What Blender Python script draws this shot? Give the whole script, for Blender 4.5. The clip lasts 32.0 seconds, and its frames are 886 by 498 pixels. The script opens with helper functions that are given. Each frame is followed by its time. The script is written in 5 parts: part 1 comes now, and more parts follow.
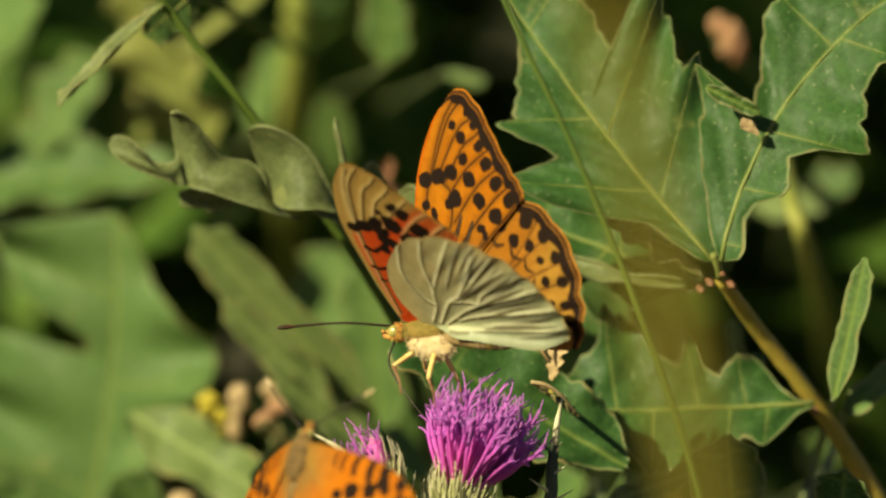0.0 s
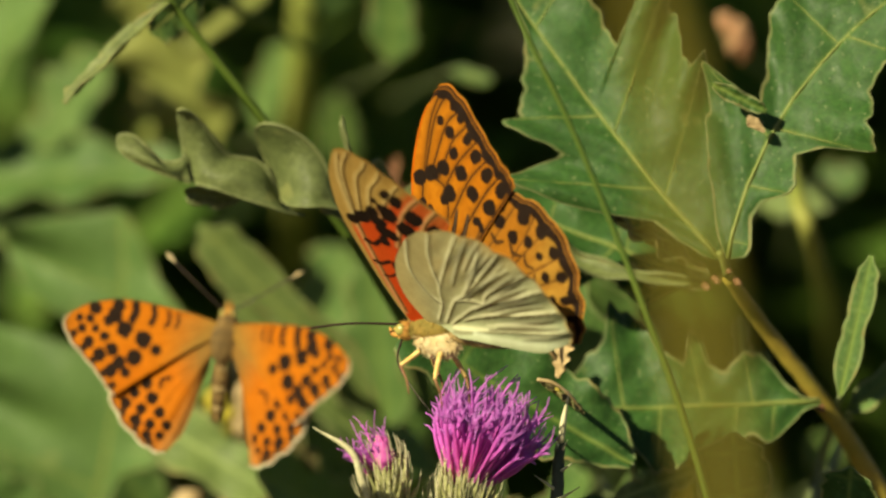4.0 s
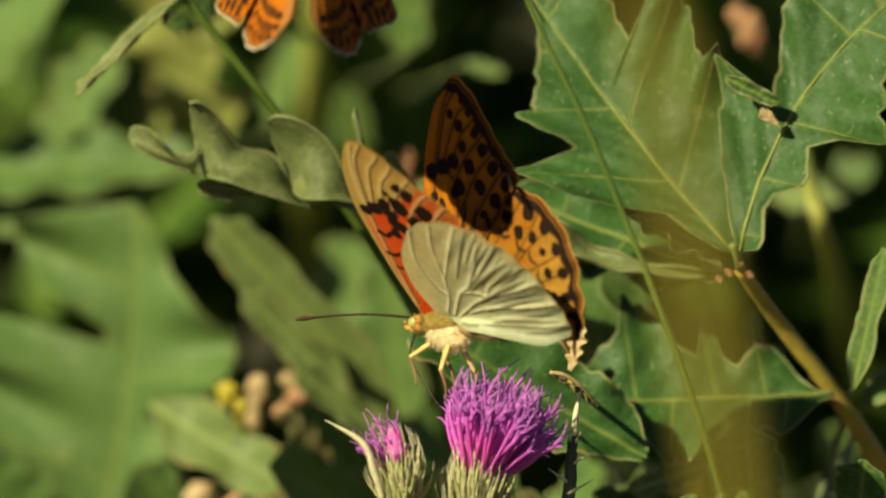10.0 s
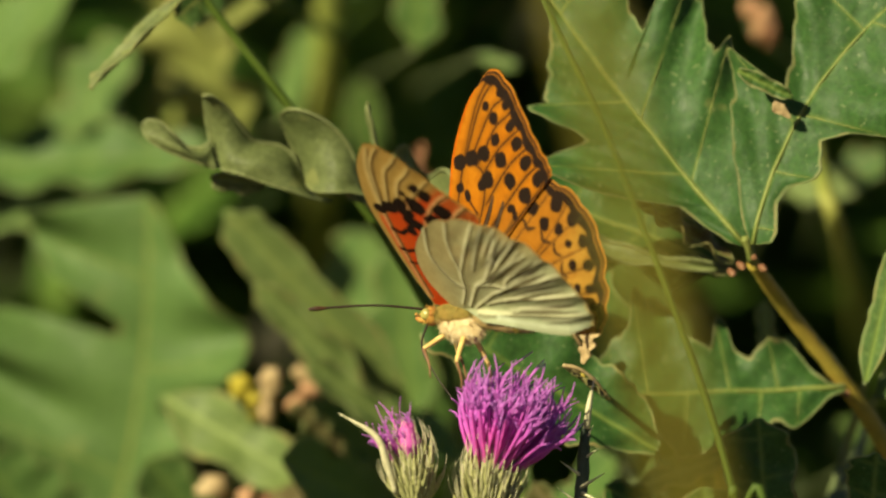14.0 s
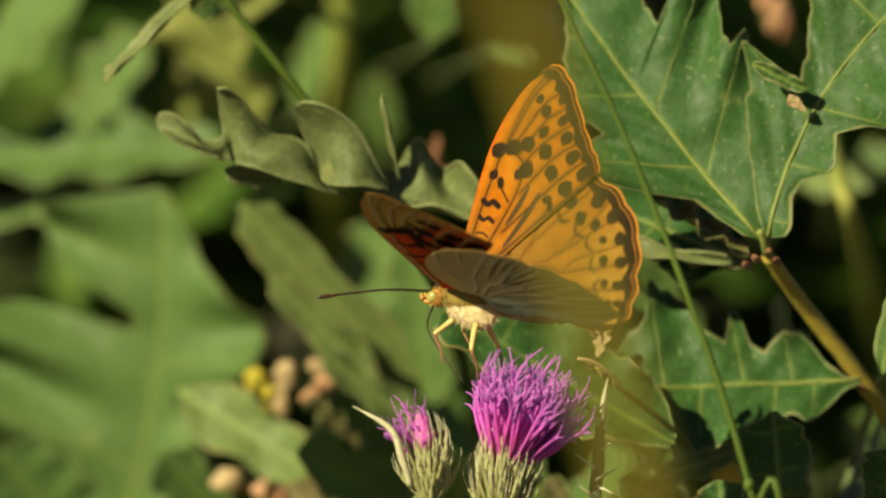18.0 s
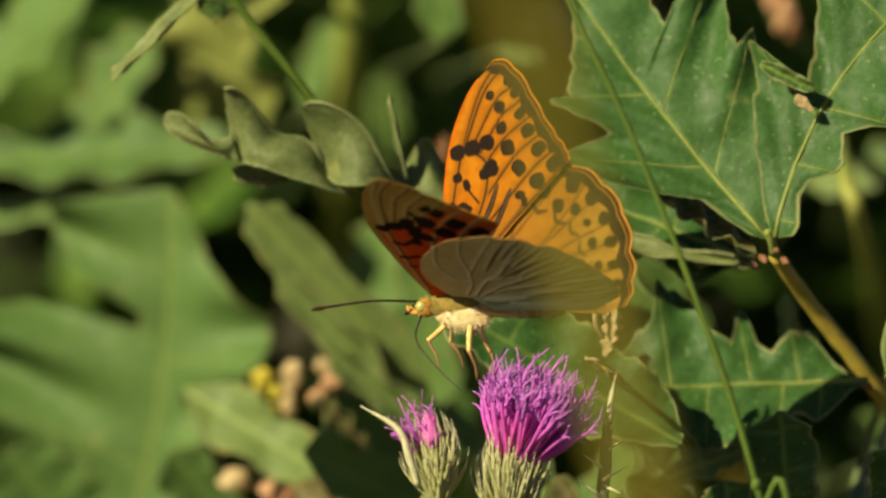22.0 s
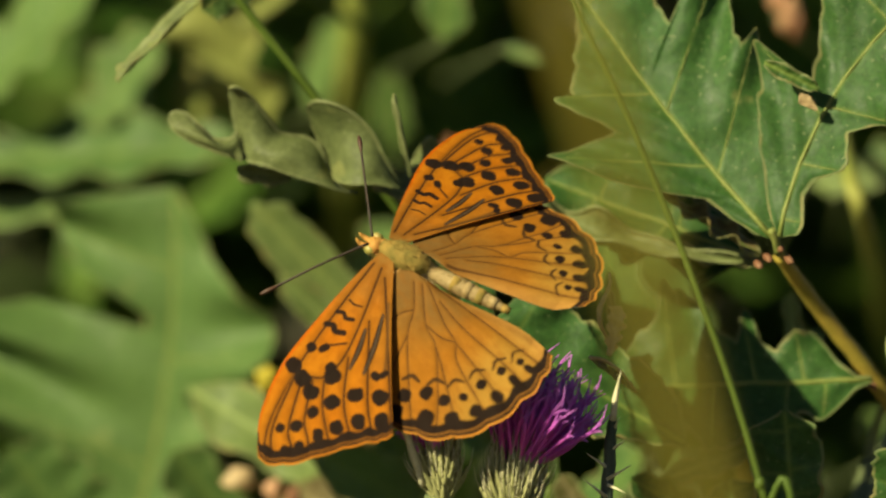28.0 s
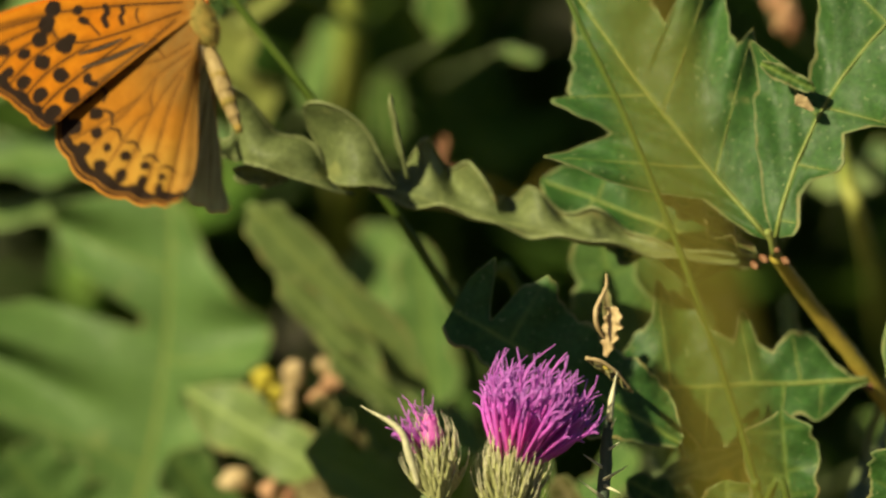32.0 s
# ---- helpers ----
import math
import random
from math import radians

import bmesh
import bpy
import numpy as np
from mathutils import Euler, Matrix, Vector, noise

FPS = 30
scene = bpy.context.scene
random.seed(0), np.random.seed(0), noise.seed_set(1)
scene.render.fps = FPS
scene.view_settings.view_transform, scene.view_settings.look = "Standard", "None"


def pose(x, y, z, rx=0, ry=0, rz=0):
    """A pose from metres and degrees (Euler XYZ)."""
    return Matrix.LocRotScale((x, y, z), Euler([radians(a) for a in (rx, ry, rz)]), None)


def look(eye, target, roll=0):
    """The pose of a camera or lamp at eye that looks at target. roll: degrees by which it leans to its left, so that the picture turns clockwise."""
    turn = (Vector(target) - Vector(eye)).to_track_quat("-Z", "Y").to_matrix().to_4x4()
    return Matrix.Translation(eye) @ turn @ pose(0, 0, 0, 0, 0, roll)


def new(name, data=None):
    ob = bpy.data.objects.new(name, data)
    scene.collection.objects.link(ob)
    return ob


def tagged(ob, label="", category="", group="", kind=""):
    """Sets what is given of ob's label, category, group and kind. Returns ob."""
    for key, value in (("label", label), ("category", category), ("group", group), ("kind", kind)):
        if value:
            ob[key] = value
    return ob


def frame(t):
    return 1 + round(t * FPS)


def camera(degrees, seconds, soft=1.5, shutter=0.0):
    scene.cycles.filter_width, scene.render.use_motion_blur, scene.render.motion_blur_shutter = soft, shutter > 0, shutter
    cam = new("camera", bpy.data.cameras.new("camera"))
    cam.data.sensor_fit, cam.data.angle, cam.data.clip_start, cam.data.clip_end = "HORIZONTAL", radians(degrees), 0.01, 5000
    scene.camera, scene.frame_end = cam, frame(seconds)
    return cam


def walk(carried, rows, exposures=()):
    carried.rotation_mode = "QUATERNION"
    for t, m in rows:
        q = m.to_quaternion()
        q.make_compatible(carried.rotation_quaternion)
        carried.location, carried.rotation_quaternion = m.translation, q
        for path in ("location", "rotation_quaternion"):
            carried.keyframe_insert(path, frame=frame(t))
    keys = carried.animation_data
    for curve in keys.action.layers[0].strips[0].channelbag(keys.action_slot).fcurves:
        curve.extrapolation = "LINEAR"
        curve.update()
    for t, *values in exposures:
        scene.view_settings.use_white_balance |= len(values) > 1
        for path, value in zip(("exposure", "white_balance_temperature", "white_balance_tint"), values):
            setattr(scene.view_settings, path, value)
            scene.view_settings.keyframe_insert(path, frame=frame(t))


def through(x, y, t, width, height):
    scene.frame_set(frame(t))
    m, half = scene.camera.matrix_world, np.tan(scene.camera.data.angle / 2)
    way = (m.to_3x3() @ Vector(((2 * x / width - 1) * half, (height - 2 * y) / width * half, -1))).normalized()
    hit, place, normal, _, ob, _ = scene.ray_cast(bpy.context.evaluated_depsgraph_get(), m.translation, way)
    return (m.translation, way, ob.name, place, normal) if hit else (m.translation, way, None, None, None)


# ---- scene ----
# Plan sheet: 11.5 units to the millimetre, measured across and down from its corner; depth in millimetres behind the flower head.
UNIT = 1 / 11500
FAR = 1.8                     # camera to flower head
DIP = radians(8)              # the camera looks down a little
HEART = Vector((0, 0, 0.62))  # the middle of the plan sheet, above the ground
EAST = Vector((1, 0, 0))
AWAY = Vector((0, math.cos(DIP), -math.sin(DIP)))
RISE = Vector((0, math.sin(DIP), math.cos(DIP)))
EYE = HEART - FAR * AWAY
PLAN = Matrix.Translation(HEART) @ Matrix((EAST, AWAY, RISE)).transposed().to_4x4()


def spot(x, y, d=0.0):
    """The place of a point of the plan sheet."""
    k = 1 + d / 1000 / FAR
    return HEART + EAST * ((x - 784) * UNIT * k) + RISE * ((441 - y) * UNIT * k) + AWAY * (d / 1000)


def aim(dx, dy):
    return look(EYE, spot(784 - dx, 441 - dy))


cam = camera(math.degrees(2 * math.atan(784 * UNIT / FAR)), 32.0, soft=2.15, shutter=0.5)
cam.data.dof.use_dof = True
cam.data.dof.focus_distance = FAR + 0.014
cam.data.dof.aperture_fstop = 15.0
walk(cam, [
    (0, aim(-96.5, 42.3)), (0.5, aim(-96.0, 42.3)), (1, aim(-95.5, 42.3)), (1.5, aim(-95.0, 41.8)),
    (2, aim(-92.9, 39.3)), (2.5, aim(-91.4, 37.7)), (3, aim(-88.3, 37.7)), (3.5, aim(-86.8, 38.3)),
    (5.5, aim(-80.2, 33.7)), (6, aim(-78.6, 32.1)), (6.5, aim(-78.1, 31.1)), (7, aim(-75.1, 29.6)),
    (7.5, aim(-72.5, 28.5)), (8, aim(-71.0, 28.0)), (8.5, aim(-69.5, 28.0)), (9, aim(-65.9, 27.5)),
    (9.5, aim(-63.8, 26.5)), (10, aim(-62.8, 25.0)), (10.5, aim(-62.3, 22.4)), (11, aim(-60.3, 20.9)),
    (11.5, aim(-58.2, 19.4)), (12, aim(-54.6, 17.8)), (12.5, aim(-51.6, 17.8)), (13, aim(-48.0, 18.4)),
    (13.5, aim(-44.9, 15.8)), (14, aim(-40.3, 12.7)), (14.5, aim(-35.8, 9.2)), (16.5, aim(-26.1, 6.6)),
    (17, aim(-22.0, 4.6)), (17.5, aim(-16.9, 2.5)), (18, aim(-13.8, 0.5)), (18.5, aim(-11.3, -0.5)),
    (19, aim(-9.7, -0.5)), (19.5, aim(-6.7, -0.5)), (20, aim(-5.1, -0.5)), (20.5, aim(-3.6, -0.5)),
    (21, aim(-3.1, -0.5)), (21.5, aim(-2.6, -0.5)), (22, aim(-1.0, 0.0)), (22.5, aim(1.5, 1.0)),
    (23, aim(4.5, 3.0)), (23.5, aim(4.5, 3.0)), (24, aim(3.0, 3.0)), (24.5, aim(3.0, 3.0)),
    (25, aim(3.5, 2.0)), (25.5, aim(3.5, 0.5)), (27.5, aim(6.1, -3.6)), (28, aim(6.6, -1.5)),
    (28.5, aim(4.6, -2.1)), (29, aim(2.5, -1.5)), (29.5, aim(1.5, -0.5)), (30, aim(2.5, 1.0)),
    (30.5, aim(3.0, 2.5)), (31, aim(3.5, 2.5)), (31.5, aim(1.5, 2.0)), (32, aim(0.0, 0.0)),
])

# ---- light ----
SUNWARD = (PLAN.to_3x3() @ Vector((-50, -50, 40))).normalized()
world = bpy.data.worlds.new("world")
scene.world = world
world.use_nodes = True
sky = world.node_tree.nodes.new("ShaderNodeTexSky")
sky.sky_type, sky.sun_disc = "NISHITA", False
sky.sun_elevation = math.asin(SUNWARD.z)
sky.sun_rotation = math.atan2(SUNWARD.x, SUNWARD.y)
background = world.node_tree.nodes["Background"]
background.inputs["Strength"].default_value = 0.030
world.node_tree.links.new(sky.outputs[0], background.inputs["Color"])
sun_data = bpy.data.lights.new("sun", "SUN")
sun_data.energy, sun_data.angle, sun_data.color = 5.0, radians(0.53), (1.0, 0.92, 0.56)
sun = new("sun", sun_data)
sun.matrix_world = look(HEART + SUNWARD * 3, HEART)
scene.view_settings.exposure = 0.76

# ---- materials ----
class Nodes:
    """A small wrapper to write node materials in short."""

    def __init__(self, name):
        self.mat = bpy.data.materials.new(name)
        self.mat.use_nodes = True
        self.tree = self.mat.node_tree
        self.bsdf = self.tree.nodes["Principled BSDF"]
        self.out = self.tree.nodes["Material Output"]

    def add(self, kind):
        return self.tree.nodes.new("ShaderNode" + kind)

    def link(self, a, b):
        self.tree.links.new(a, b)

    def put(self, socket, value):
        if isinstance(value, bpy.types.NodeSocket):
            self.link(value, socket)
        else:
            socket.default_value = value

    def coords(self, which="Object"):
        return self.add("TexCoord").outputs[which]

    def noise(self, scale, detail=3.0, rough=0.55, vector=None):
        n = self.add("TexNoise")
        n.inputs["Scale"].default_value = scale
        n.inputs["Detail"].default_value = detail
        n.inputs["Roughness"].default_value = rough
        if vector is not None:
            self.link(vector, n.inputs["Vector"])
        return n.outputs["Fac"]

    def ramp(self, fac, stops):
        n = self.add("ValToRGB")
        while len(n.color_ramp.elements) < len(stops):
            n.color_ramp.elements.new(0.5)
        for e, (p, c) in zip(n.color_ramp.elements, stops):
            e.position = p
            e.color = (*c, 1) if len(c) == 3 else c
        self.link(fac, n.inputs["Fac"])
        return n.outputs["Color"]

    def mix(self, fac, a, b, how="MIX"):
        n = self.add("Mix")
        n.data_type, n.blend_type = "RGBA", how
        self.put(n.inputs[0], fac)
        self.put(n.inputs[6], a if isinstance(a, bpy.types.NodeSocket) else (*a, 1))
        self.put(n.inputs[7], b if isinstance(b, bpy.types.NodeSocket) else (*b, 1))
        return n.outputs[2]

    def math(self, how, a, b=0.0):
        n = self.add("Math")
        n.operation = how
        self.put(n.inputs[0], a)
        self.put(n.inputs[1], b)
        return n.outputs[0]

    def attr(self, name, out="Fac"):
        n = self.add("Attribute")
        n.attribute_name = name
        return n.outputs[out]

    def random(self):
        return self.add("ObjectInfo").outputs["Random"]

    def island(self):
        return self.add("NewGeometry").outputs["Random Per Island"]

    def bump(self, height, strength, distance):
        n = self.add("Bump")
        n.inputs["Strength"].default_value = strength
        n.inputs["Distance"].default_value = distance
        self.link(height, n.inputs["Height"])
        self.link(n.outputs["Normal"], self.bsdf.inputs["Normal"])

    def finish(self, color, rough=0.6, through=0.0, glow_color=None, specular=0.4):
        self.put(self.bsdf.inputs["Base Color"], color if isinstance(color, bpy.types.NodeSocket) else (*color, 1))
        self.put(self.bsdf.inputs["Roughness"], rough)
        self.bsdf.inputs["Specular IOR Level"].default_value = specular
        if through:
            t = self.add("BsdfTranslucent")
            c = glow_color if glow_color is not None else color
            self.put(t.inputs["Color"], c if isinstance(c, bpy.types.NodeSocket) else (*c, 1))
            m = self.add("MixShader")
            m.inputs[0].default_value = through
            self.link(self.bsdf.outputs[0], m.inputs[1])
            self.link(t.outputs[0], m.inputs[2])
            self.link(m.outputs[0], self.out.inputs["Surface"])
        return self.mat


def leaf_material(name, dark, light, pale, vein=(0.17, 0.24, 0.05), by="object", spots=0.5, through=0.3):
    n = Nodes(name)
    o = n.coords()
    tone = n.noise(55, 4, 0.6, o)
    base = n.ramp(tone, [(0.3, dark), (0.7, light)])
    which = n.random() if by == "object" else n.island()
    base = n.mix(n.math("MULTIPLY", which, 0.75), base, pale)
    fine = n.noise(900, 3, 0.6, o)
    base = n.mix(0.45, base, n.ramp(fine, [(0.35, (0.35, 0.35, 0.35)), (0.65, (1, 1, 1))]), "MULTIPLY")
    patches = n.noise(130, 4, 0.65, o)
    base = n.mix(0.26, base, n.ramp(patches, [(0.38, (0.55, 0.6, 0.55)), (0.6, (1, 1, 1))]), "MULTIPLY")
    speck = n.ramp(n.noise(1100, 1, 0.4, o), [(0.68, (0, 0, 0)), (0.74, (1, 1, 1))])
    base = n.mix(n.math("MULTIPLY", speck, 0.35), base, (0.30, 0.34, 0.16))
    v = n.add("TexVoronoi")
    v.feature = "DISTANCE_TO_EDGE"
    v.inputs["Scale"].default_value = 600
    n.link(o, v.inputs["Vector"])
    net = n.ramp(v.outputs["Distance"], [(0.0, (1, 1, 1)), (0.12, (0, 0, 0))])
    base = n.mix(n.math("MULTIPLY", net, 0.07), base, vein)
    base = n.mix(n.attr("vein"), base, vein)
    edge = n.attr("rim")
    patchy = n.ramp(n.noise(260, 2, 0.5, o), [(0.45, (0, 0, 0)), (0.7, (1, 1, 1))])
    base = n.mix(n.math("MULTIPLY", edge, 0.45), base, (0.30, 0.34, 0.14))
    base = n.mix(n.math("MULTIPLY", n.math("MULTIPLY", edge, patchy), 0.55), base, (0.30, 0.17, 0.06))
    blot = n.ramp(n.noise(150, 2, 0.5, o), [(0.66, (0, 0, 0)), (0.74, (1, 1, 1))])
    base = n.mix(n.math("MULTIPLY", blot, spots), base, (0.30, 0.30, 0.10))
    n.bump(n.math("ADD", n.math("MULTIPLY", n.attr("vein"), -0.8), fine), 0.35, 0.0004)
    return n.finish(base, n.ramp(n.noise(300, 2, 0.5, o), [(0.3, (0.48, 0.48, 0.48)), (0.7, (0.70, 0.70, 0.70))]), through, specular=0.3)


LEAF = leaf_material("oak_leaf", (0.026, 0.082, 0.013), (0.050, 0.132, 0.024), (0.050, 0.126, 0.027))
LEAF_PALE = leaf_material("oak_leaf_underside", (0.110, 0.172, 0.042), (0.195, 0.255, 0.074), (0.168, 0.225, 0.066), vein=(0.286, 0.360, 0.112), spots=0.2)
LEAF_CURL = leaf_material("curled_leaf", (0.090, 0.120, 0.036), (0.230, 0.260, 0.100), (0.170, 0.200, 0.070), vein=(0.20, 0.23, 0.08), spots=0.4)
LEAF_RIM = leaf_material("leaf_edge", (0.20, 0.23, 0.09), (0.32, 0.34, 0.15), (0.26, 0.28, 0.12), spots=0.5)
LEAF_BACK = leaf_material("shrub_leaf", (0.060, 0.126, 0.028), (0.105, 0.196, 0.047), (0.140, 0.232, 0.062), spots=0.3)
LEAF_YELLOW = leaf_material("yellowing_leaf", (0.22, 0.24, 0.055), (0.36, 0.36, 0.10), (0.28, 0.30, 0.08), spots=0.3)
LEAF_STUFF = leaf_material("far_leaf", (0.042, 0.110, 0.012), (0.072, 0.160, 0.020), (0.120, 0.205, 0.030), by="island", spots=0.2)
LEAF_BROWN = leaf_material("withered_leaf", (0.16, 0.12, 0.04), (0.24, 0.19, 0.07), (0.12, 0.13, 0.04), vein=(0.3, 0.24, 0.12), spots=0.9)


def plain(name, a, b, scale, rough=0.6, fine=1500, bump=0.3, depth=0.0002, through=0.0, specular=0.35):
    n = Nodes(name)
    o = n.coords()
    base = n.ramp(n.noise(scale, 4, 0.6, o), [(0.32, a), (0.68, b)])
    f = n.noise(fine, 3, 0.6, o)
    base = n.mix(0.3, base, n.ramp(f, [(0.3, (0.4, 0.4, 0.4)), (0.7, (1, 1, 1))]), "MULTIPLY")
    n.bump(f, bump, depth)
    return n.finish(base, rough, through, specular=specular)


TWIG = plain("twig_bark", (0.30, 0.25, 0.035), (0.46, 0.31, 0.05), 120)
TWIG_RED = plain("bud_scale", (0.14, 0.05, 0.022), (0.25, 0.12, 0.055), 200)
GRASS = plain("grass_stalk", (0.065, 0.115, 0.011), (0.11, 0.165, 0.02), 60, through=0.2)
GRASS_DRY = plain("dry_grass", (0.185, 0.158, 0.012), (0.255, 0.208, 0.018), 40, through=0.25)
STEM_YELLOW = plain("yellow_stem", (0.24, 0.28, 0.05), (0.34, 0.34, 0.08), 40, through=0.2)
MIDRIB = plain("leaf_vein", (0.19, 0.24, 0.05), (0.28, 0.30, 0.08), 300, through=0.2)
DRY = plain("dry_bract", (0.42, 0.28, 0.13), (0.66, 0.50, 0.28), 200, through=0.25)
DRY_RED = plain("dry_petal", (0.40, 0.20, 0.10), (0.62, 0.36, 0.20), 250, through=0.2)
PETAL = plain("yellow_petal", (0.45, 0.36, 0.03), (0.60, 0.50, 0.06), 250, through=0.2)
BRACT = plain("thistle_bract", (0.24, 0.25, 0.09), (0.50, 0.47, 0.22), 400, through=0.1)
SPINE = plain("thistle_spine", (0.50, 0.46, 0.28), (0.74, 0.68, 0.46), 600, rough=0.45)
THISTLE_STEM = plain("thistle_stem", (0.10, 0.13, 0.05), (0.18, 0.21, 0.09), 200)
THISTLE_DARK = plain("thistle_leaf", (0.03, 0.05, 0.035), (0.07, 0.09, 0.06), 200)


def floret_material():
    n = Nodes("floret")
    o = n.coords()
    tone = n.ramp(n.attr("along"), [(0.0, (0.90, 0.16, 0.50)), (0.25, (0.84, 0.12, 0.62)), (0.6, (0.74, 0.13, 0.72)), (1.0, (0.66, 0.26, 0.80))])
    tone = n.mix(n.math("MULTIPLY", n.random(), 0.5), tone, (0.54, 0.11, 0.60))
    tone = n.mix(0.4, tone, n.ramp(n.noise(1800, 2, 0.5, o), [(0.3, (0.5, 0.5, 0.5)), (0.7, (1, 1, 1))]), "MULTIPLY")
    return n.finish(tone, 0.5, 0.3, specular=0.3)


FLORET = floret_material()


def soil_material():
    n = Nodes("soil")
    o = n.coords()
    base = n.ramp(n.noise(3, 6, 0.65, o), [(0.3, (0.04, 0.05, 0.02)), (0.5, (0.09, 0.07, 0.035)), (0.7, (0.05, 0.08, 0.02))])
    n.bump(n.noise(60, 5, 0.7, o), 0.8, 0.02)
    return n.finish(base, 0.95)


SOIL = soil_material()


def wing_material():
    """Scales: the pattern lies in the mesh's colours, with a powdery grain."""
    n = Nodes("wing_scales")
    o = n.coords()
    base = n.attr("pattern", "Color")
    f = n.noise(4200, 3, 0.7, o)
    base = n.mix(0.4, base, n.ramp(f, [(0.3, (0.55, 0.55, 0.55)), (0.7, (1, 1, 1))]), "MULTIPLY")
    worn = n.ramp(n.noise(320, 4, 0.6, o), [(0.35, (0.75, 0.72, 0.68)), (0.65, (1, 1, 1))])
    base = n.mix(0.6, base, worn, "MULTIPLY")
    n.bump(f, 0.25, 0.00015)
    return n.finish(base, 0.75, 0.10, n.mix(0.85, base, (0.38, 0.15, 0.012)), specular=0.04)


WING = wing_material()
FUR_GREEN = plain("thorax_fur", (0.15, 0.12, 0.02), (0.32, 0.20, 0.04), 500, rough=0.8, fine=5000, bump=0.8)
FUR_BROWN = plain("brown_fur", (0.10, 0.06, 0.02), (0.22, 0.13, 0.04), 500, rough=0.85, fine=5000, bump=0.8)
FUR_PALE = plain("breast_fur", (0.56, 0.40, 0.20), (0.78, 0.64, 0.40), 600, rough=0.8, fine=5000, bump=0.8)
ABDOMEN = plain("abdomen_scales", (0.22, 0.14, 0.05), (0.40, 0.29, 0.13), 350, rough=0.7, fine=4000, bump=0.6)
FACE = plain("face_scales", (0.40, 0.16, 0.035), (0.55, 0.32, 0.06), 600, rough=0.7, fine=4000)
EYE_MAT = plain("compound_eye", (0.30, 0.26, 0.06), (0.42, 0.36, 0.10), 900, rough=0.3, specular=0.6)
DARK = plain("antenna_shaft", (0.025, 0.015, 0.01), (0.05, 0.03, 0.02), 600, rough=0.5)
CLUB = plain("antenna_club", (0.025, 0.015, 0.01), (0.10, 0.04, 0.02), 1200, rough=0.5)
LEG = plain("leg_scales", (0.62, 0.38, 0.10), (0.78, 0.58, 0.24), 800, rough=0.6)

# ---- tools ----
def attribute(me, name, values):
    a = me.attributes.new(name, "FLOAT", "POINT")
    a.data.foreach_set("value", np.asarray(values, dtype=np.float32))


def mesh(name, verts, faces, material, smooth=True, **attributes):
    me = bpy.data.meshes.new(name)
    me.from_pydata([tuple(v) for v in verts], [], [tuple(f) for f in faces])
    for k, v in attributes.items():
        attribute(me, k, v)
    me.materials.append(material)
    if smooth:
        me.polygons.foreach_set("use_smooth", np.ones(len(me.polygons), dtype=bool))
    me.update()
    return me


def part(name, me, parent, label="", m=None):
    """A mesh as one part of a thing, in the thing's space."""
    ob = new(name, me)
    ob.parent = parent
    if m is not None:
        ob.matrix_basis = m
    if label:
        ob["label"] = label
    return ob


def thing(name, place, label, category, group="", kind=""):
    ob = new(name)
    ob.empty_display_size = 0.01
    ob.matrix_basis = place if isinstance(place, Matrix) else Matrix.Translation(place)
    return tagged(ob, label, category, group, kind)


def spline(points, n):
    """n points on a smooth curve through the given ones."""
    p = np.array([tuple(q) for q in points], dtype=float)
    if len(p) == 2:
        u = np.linspace(0, 1, n)[:, None]
        return p[0] * (1 - u) + p[1] * u
    e = np.vstack([2 * p[0] - p[1], p, 2 * p[-1] - p[-2]])
    u = np.linspace(0, len(p) - 1 - 1e-9, n)
    i = u.astype(int)
    f = (u - i)[:, None]
    a, b, c, d = e[i], e[i + 1], e[i + 2], e[i + 3]
    return 0.5 * (2 * b + (c - a) * f + (2 * a - 5 * b + 4 * c - d) * f * f + (3 * b - a - 3 * c + d) * f ** 3)


def tube_data(points, radii, sides=8, n=16, wobble=0.0, seed=0, start=0):
    """Vertices and faces of a round tapering tube along a curve."""
    path = spline(points, n)
    r = np.interp(np.linspace(0, 1, n), np.linspace(0, 1, len(radii)), radii)
    rng = np.random.default_rng(seed)
    tang = np.gradient(path, axis=0)
    tang /= np.linalg.norm(tang, axis=1)[:, None] + 1e-12
    ref = np.array([0.31, 0.42, 0.85])
    verts, faces = [], []
    for k in range(n):
        a = np.cross(tang[k], ref)
        a /= np.linalg.norm(a) + 1e-12
        b = np.cross(tang[k], a)
        for j in range(sides):
            w = 2 * math.pi * j / sides
            rr = r[k] * (1 + wobble * rng.uniform(-1, 1))
            verts.append(path[k] + rr * (math.cos(w) * a + math.sin(w) * b))
    for k in range(n - 1):
        for j in range(sides):
            p, q = k * sides + j, k * sides + (j + 1) % sides
            faces.append((start + p, start + q, start + q + sides, start + p + sides))
    faces.append(tuple(start + j for j in reversed(range(sides))))
    faces.append(tuple(start + (n - 1) * sides + j for j in range(sides)))
    along = np.repeat(np.linspace(0, 1, n), sides)
    return verts, faces, along


def tube(name, points, radii, material, sides=8, n=16, wobble=0.0, seed=0):
    v, f, along = tube_data(points, radii, sides, n, wobble, seed)
    return mesh(name, v, f, material, along=along)


def tubes(name, runs, material, sides=5, n=6):
    """Several short tubes in one mesh."""
    verts, faces = [], []
    for points, radii in runs:
        v, f, _ = tube_data(points, radii, sides, n, start=len(verts))
        verts += v
        faces += f
    return mesh(name, verts, faces, material)


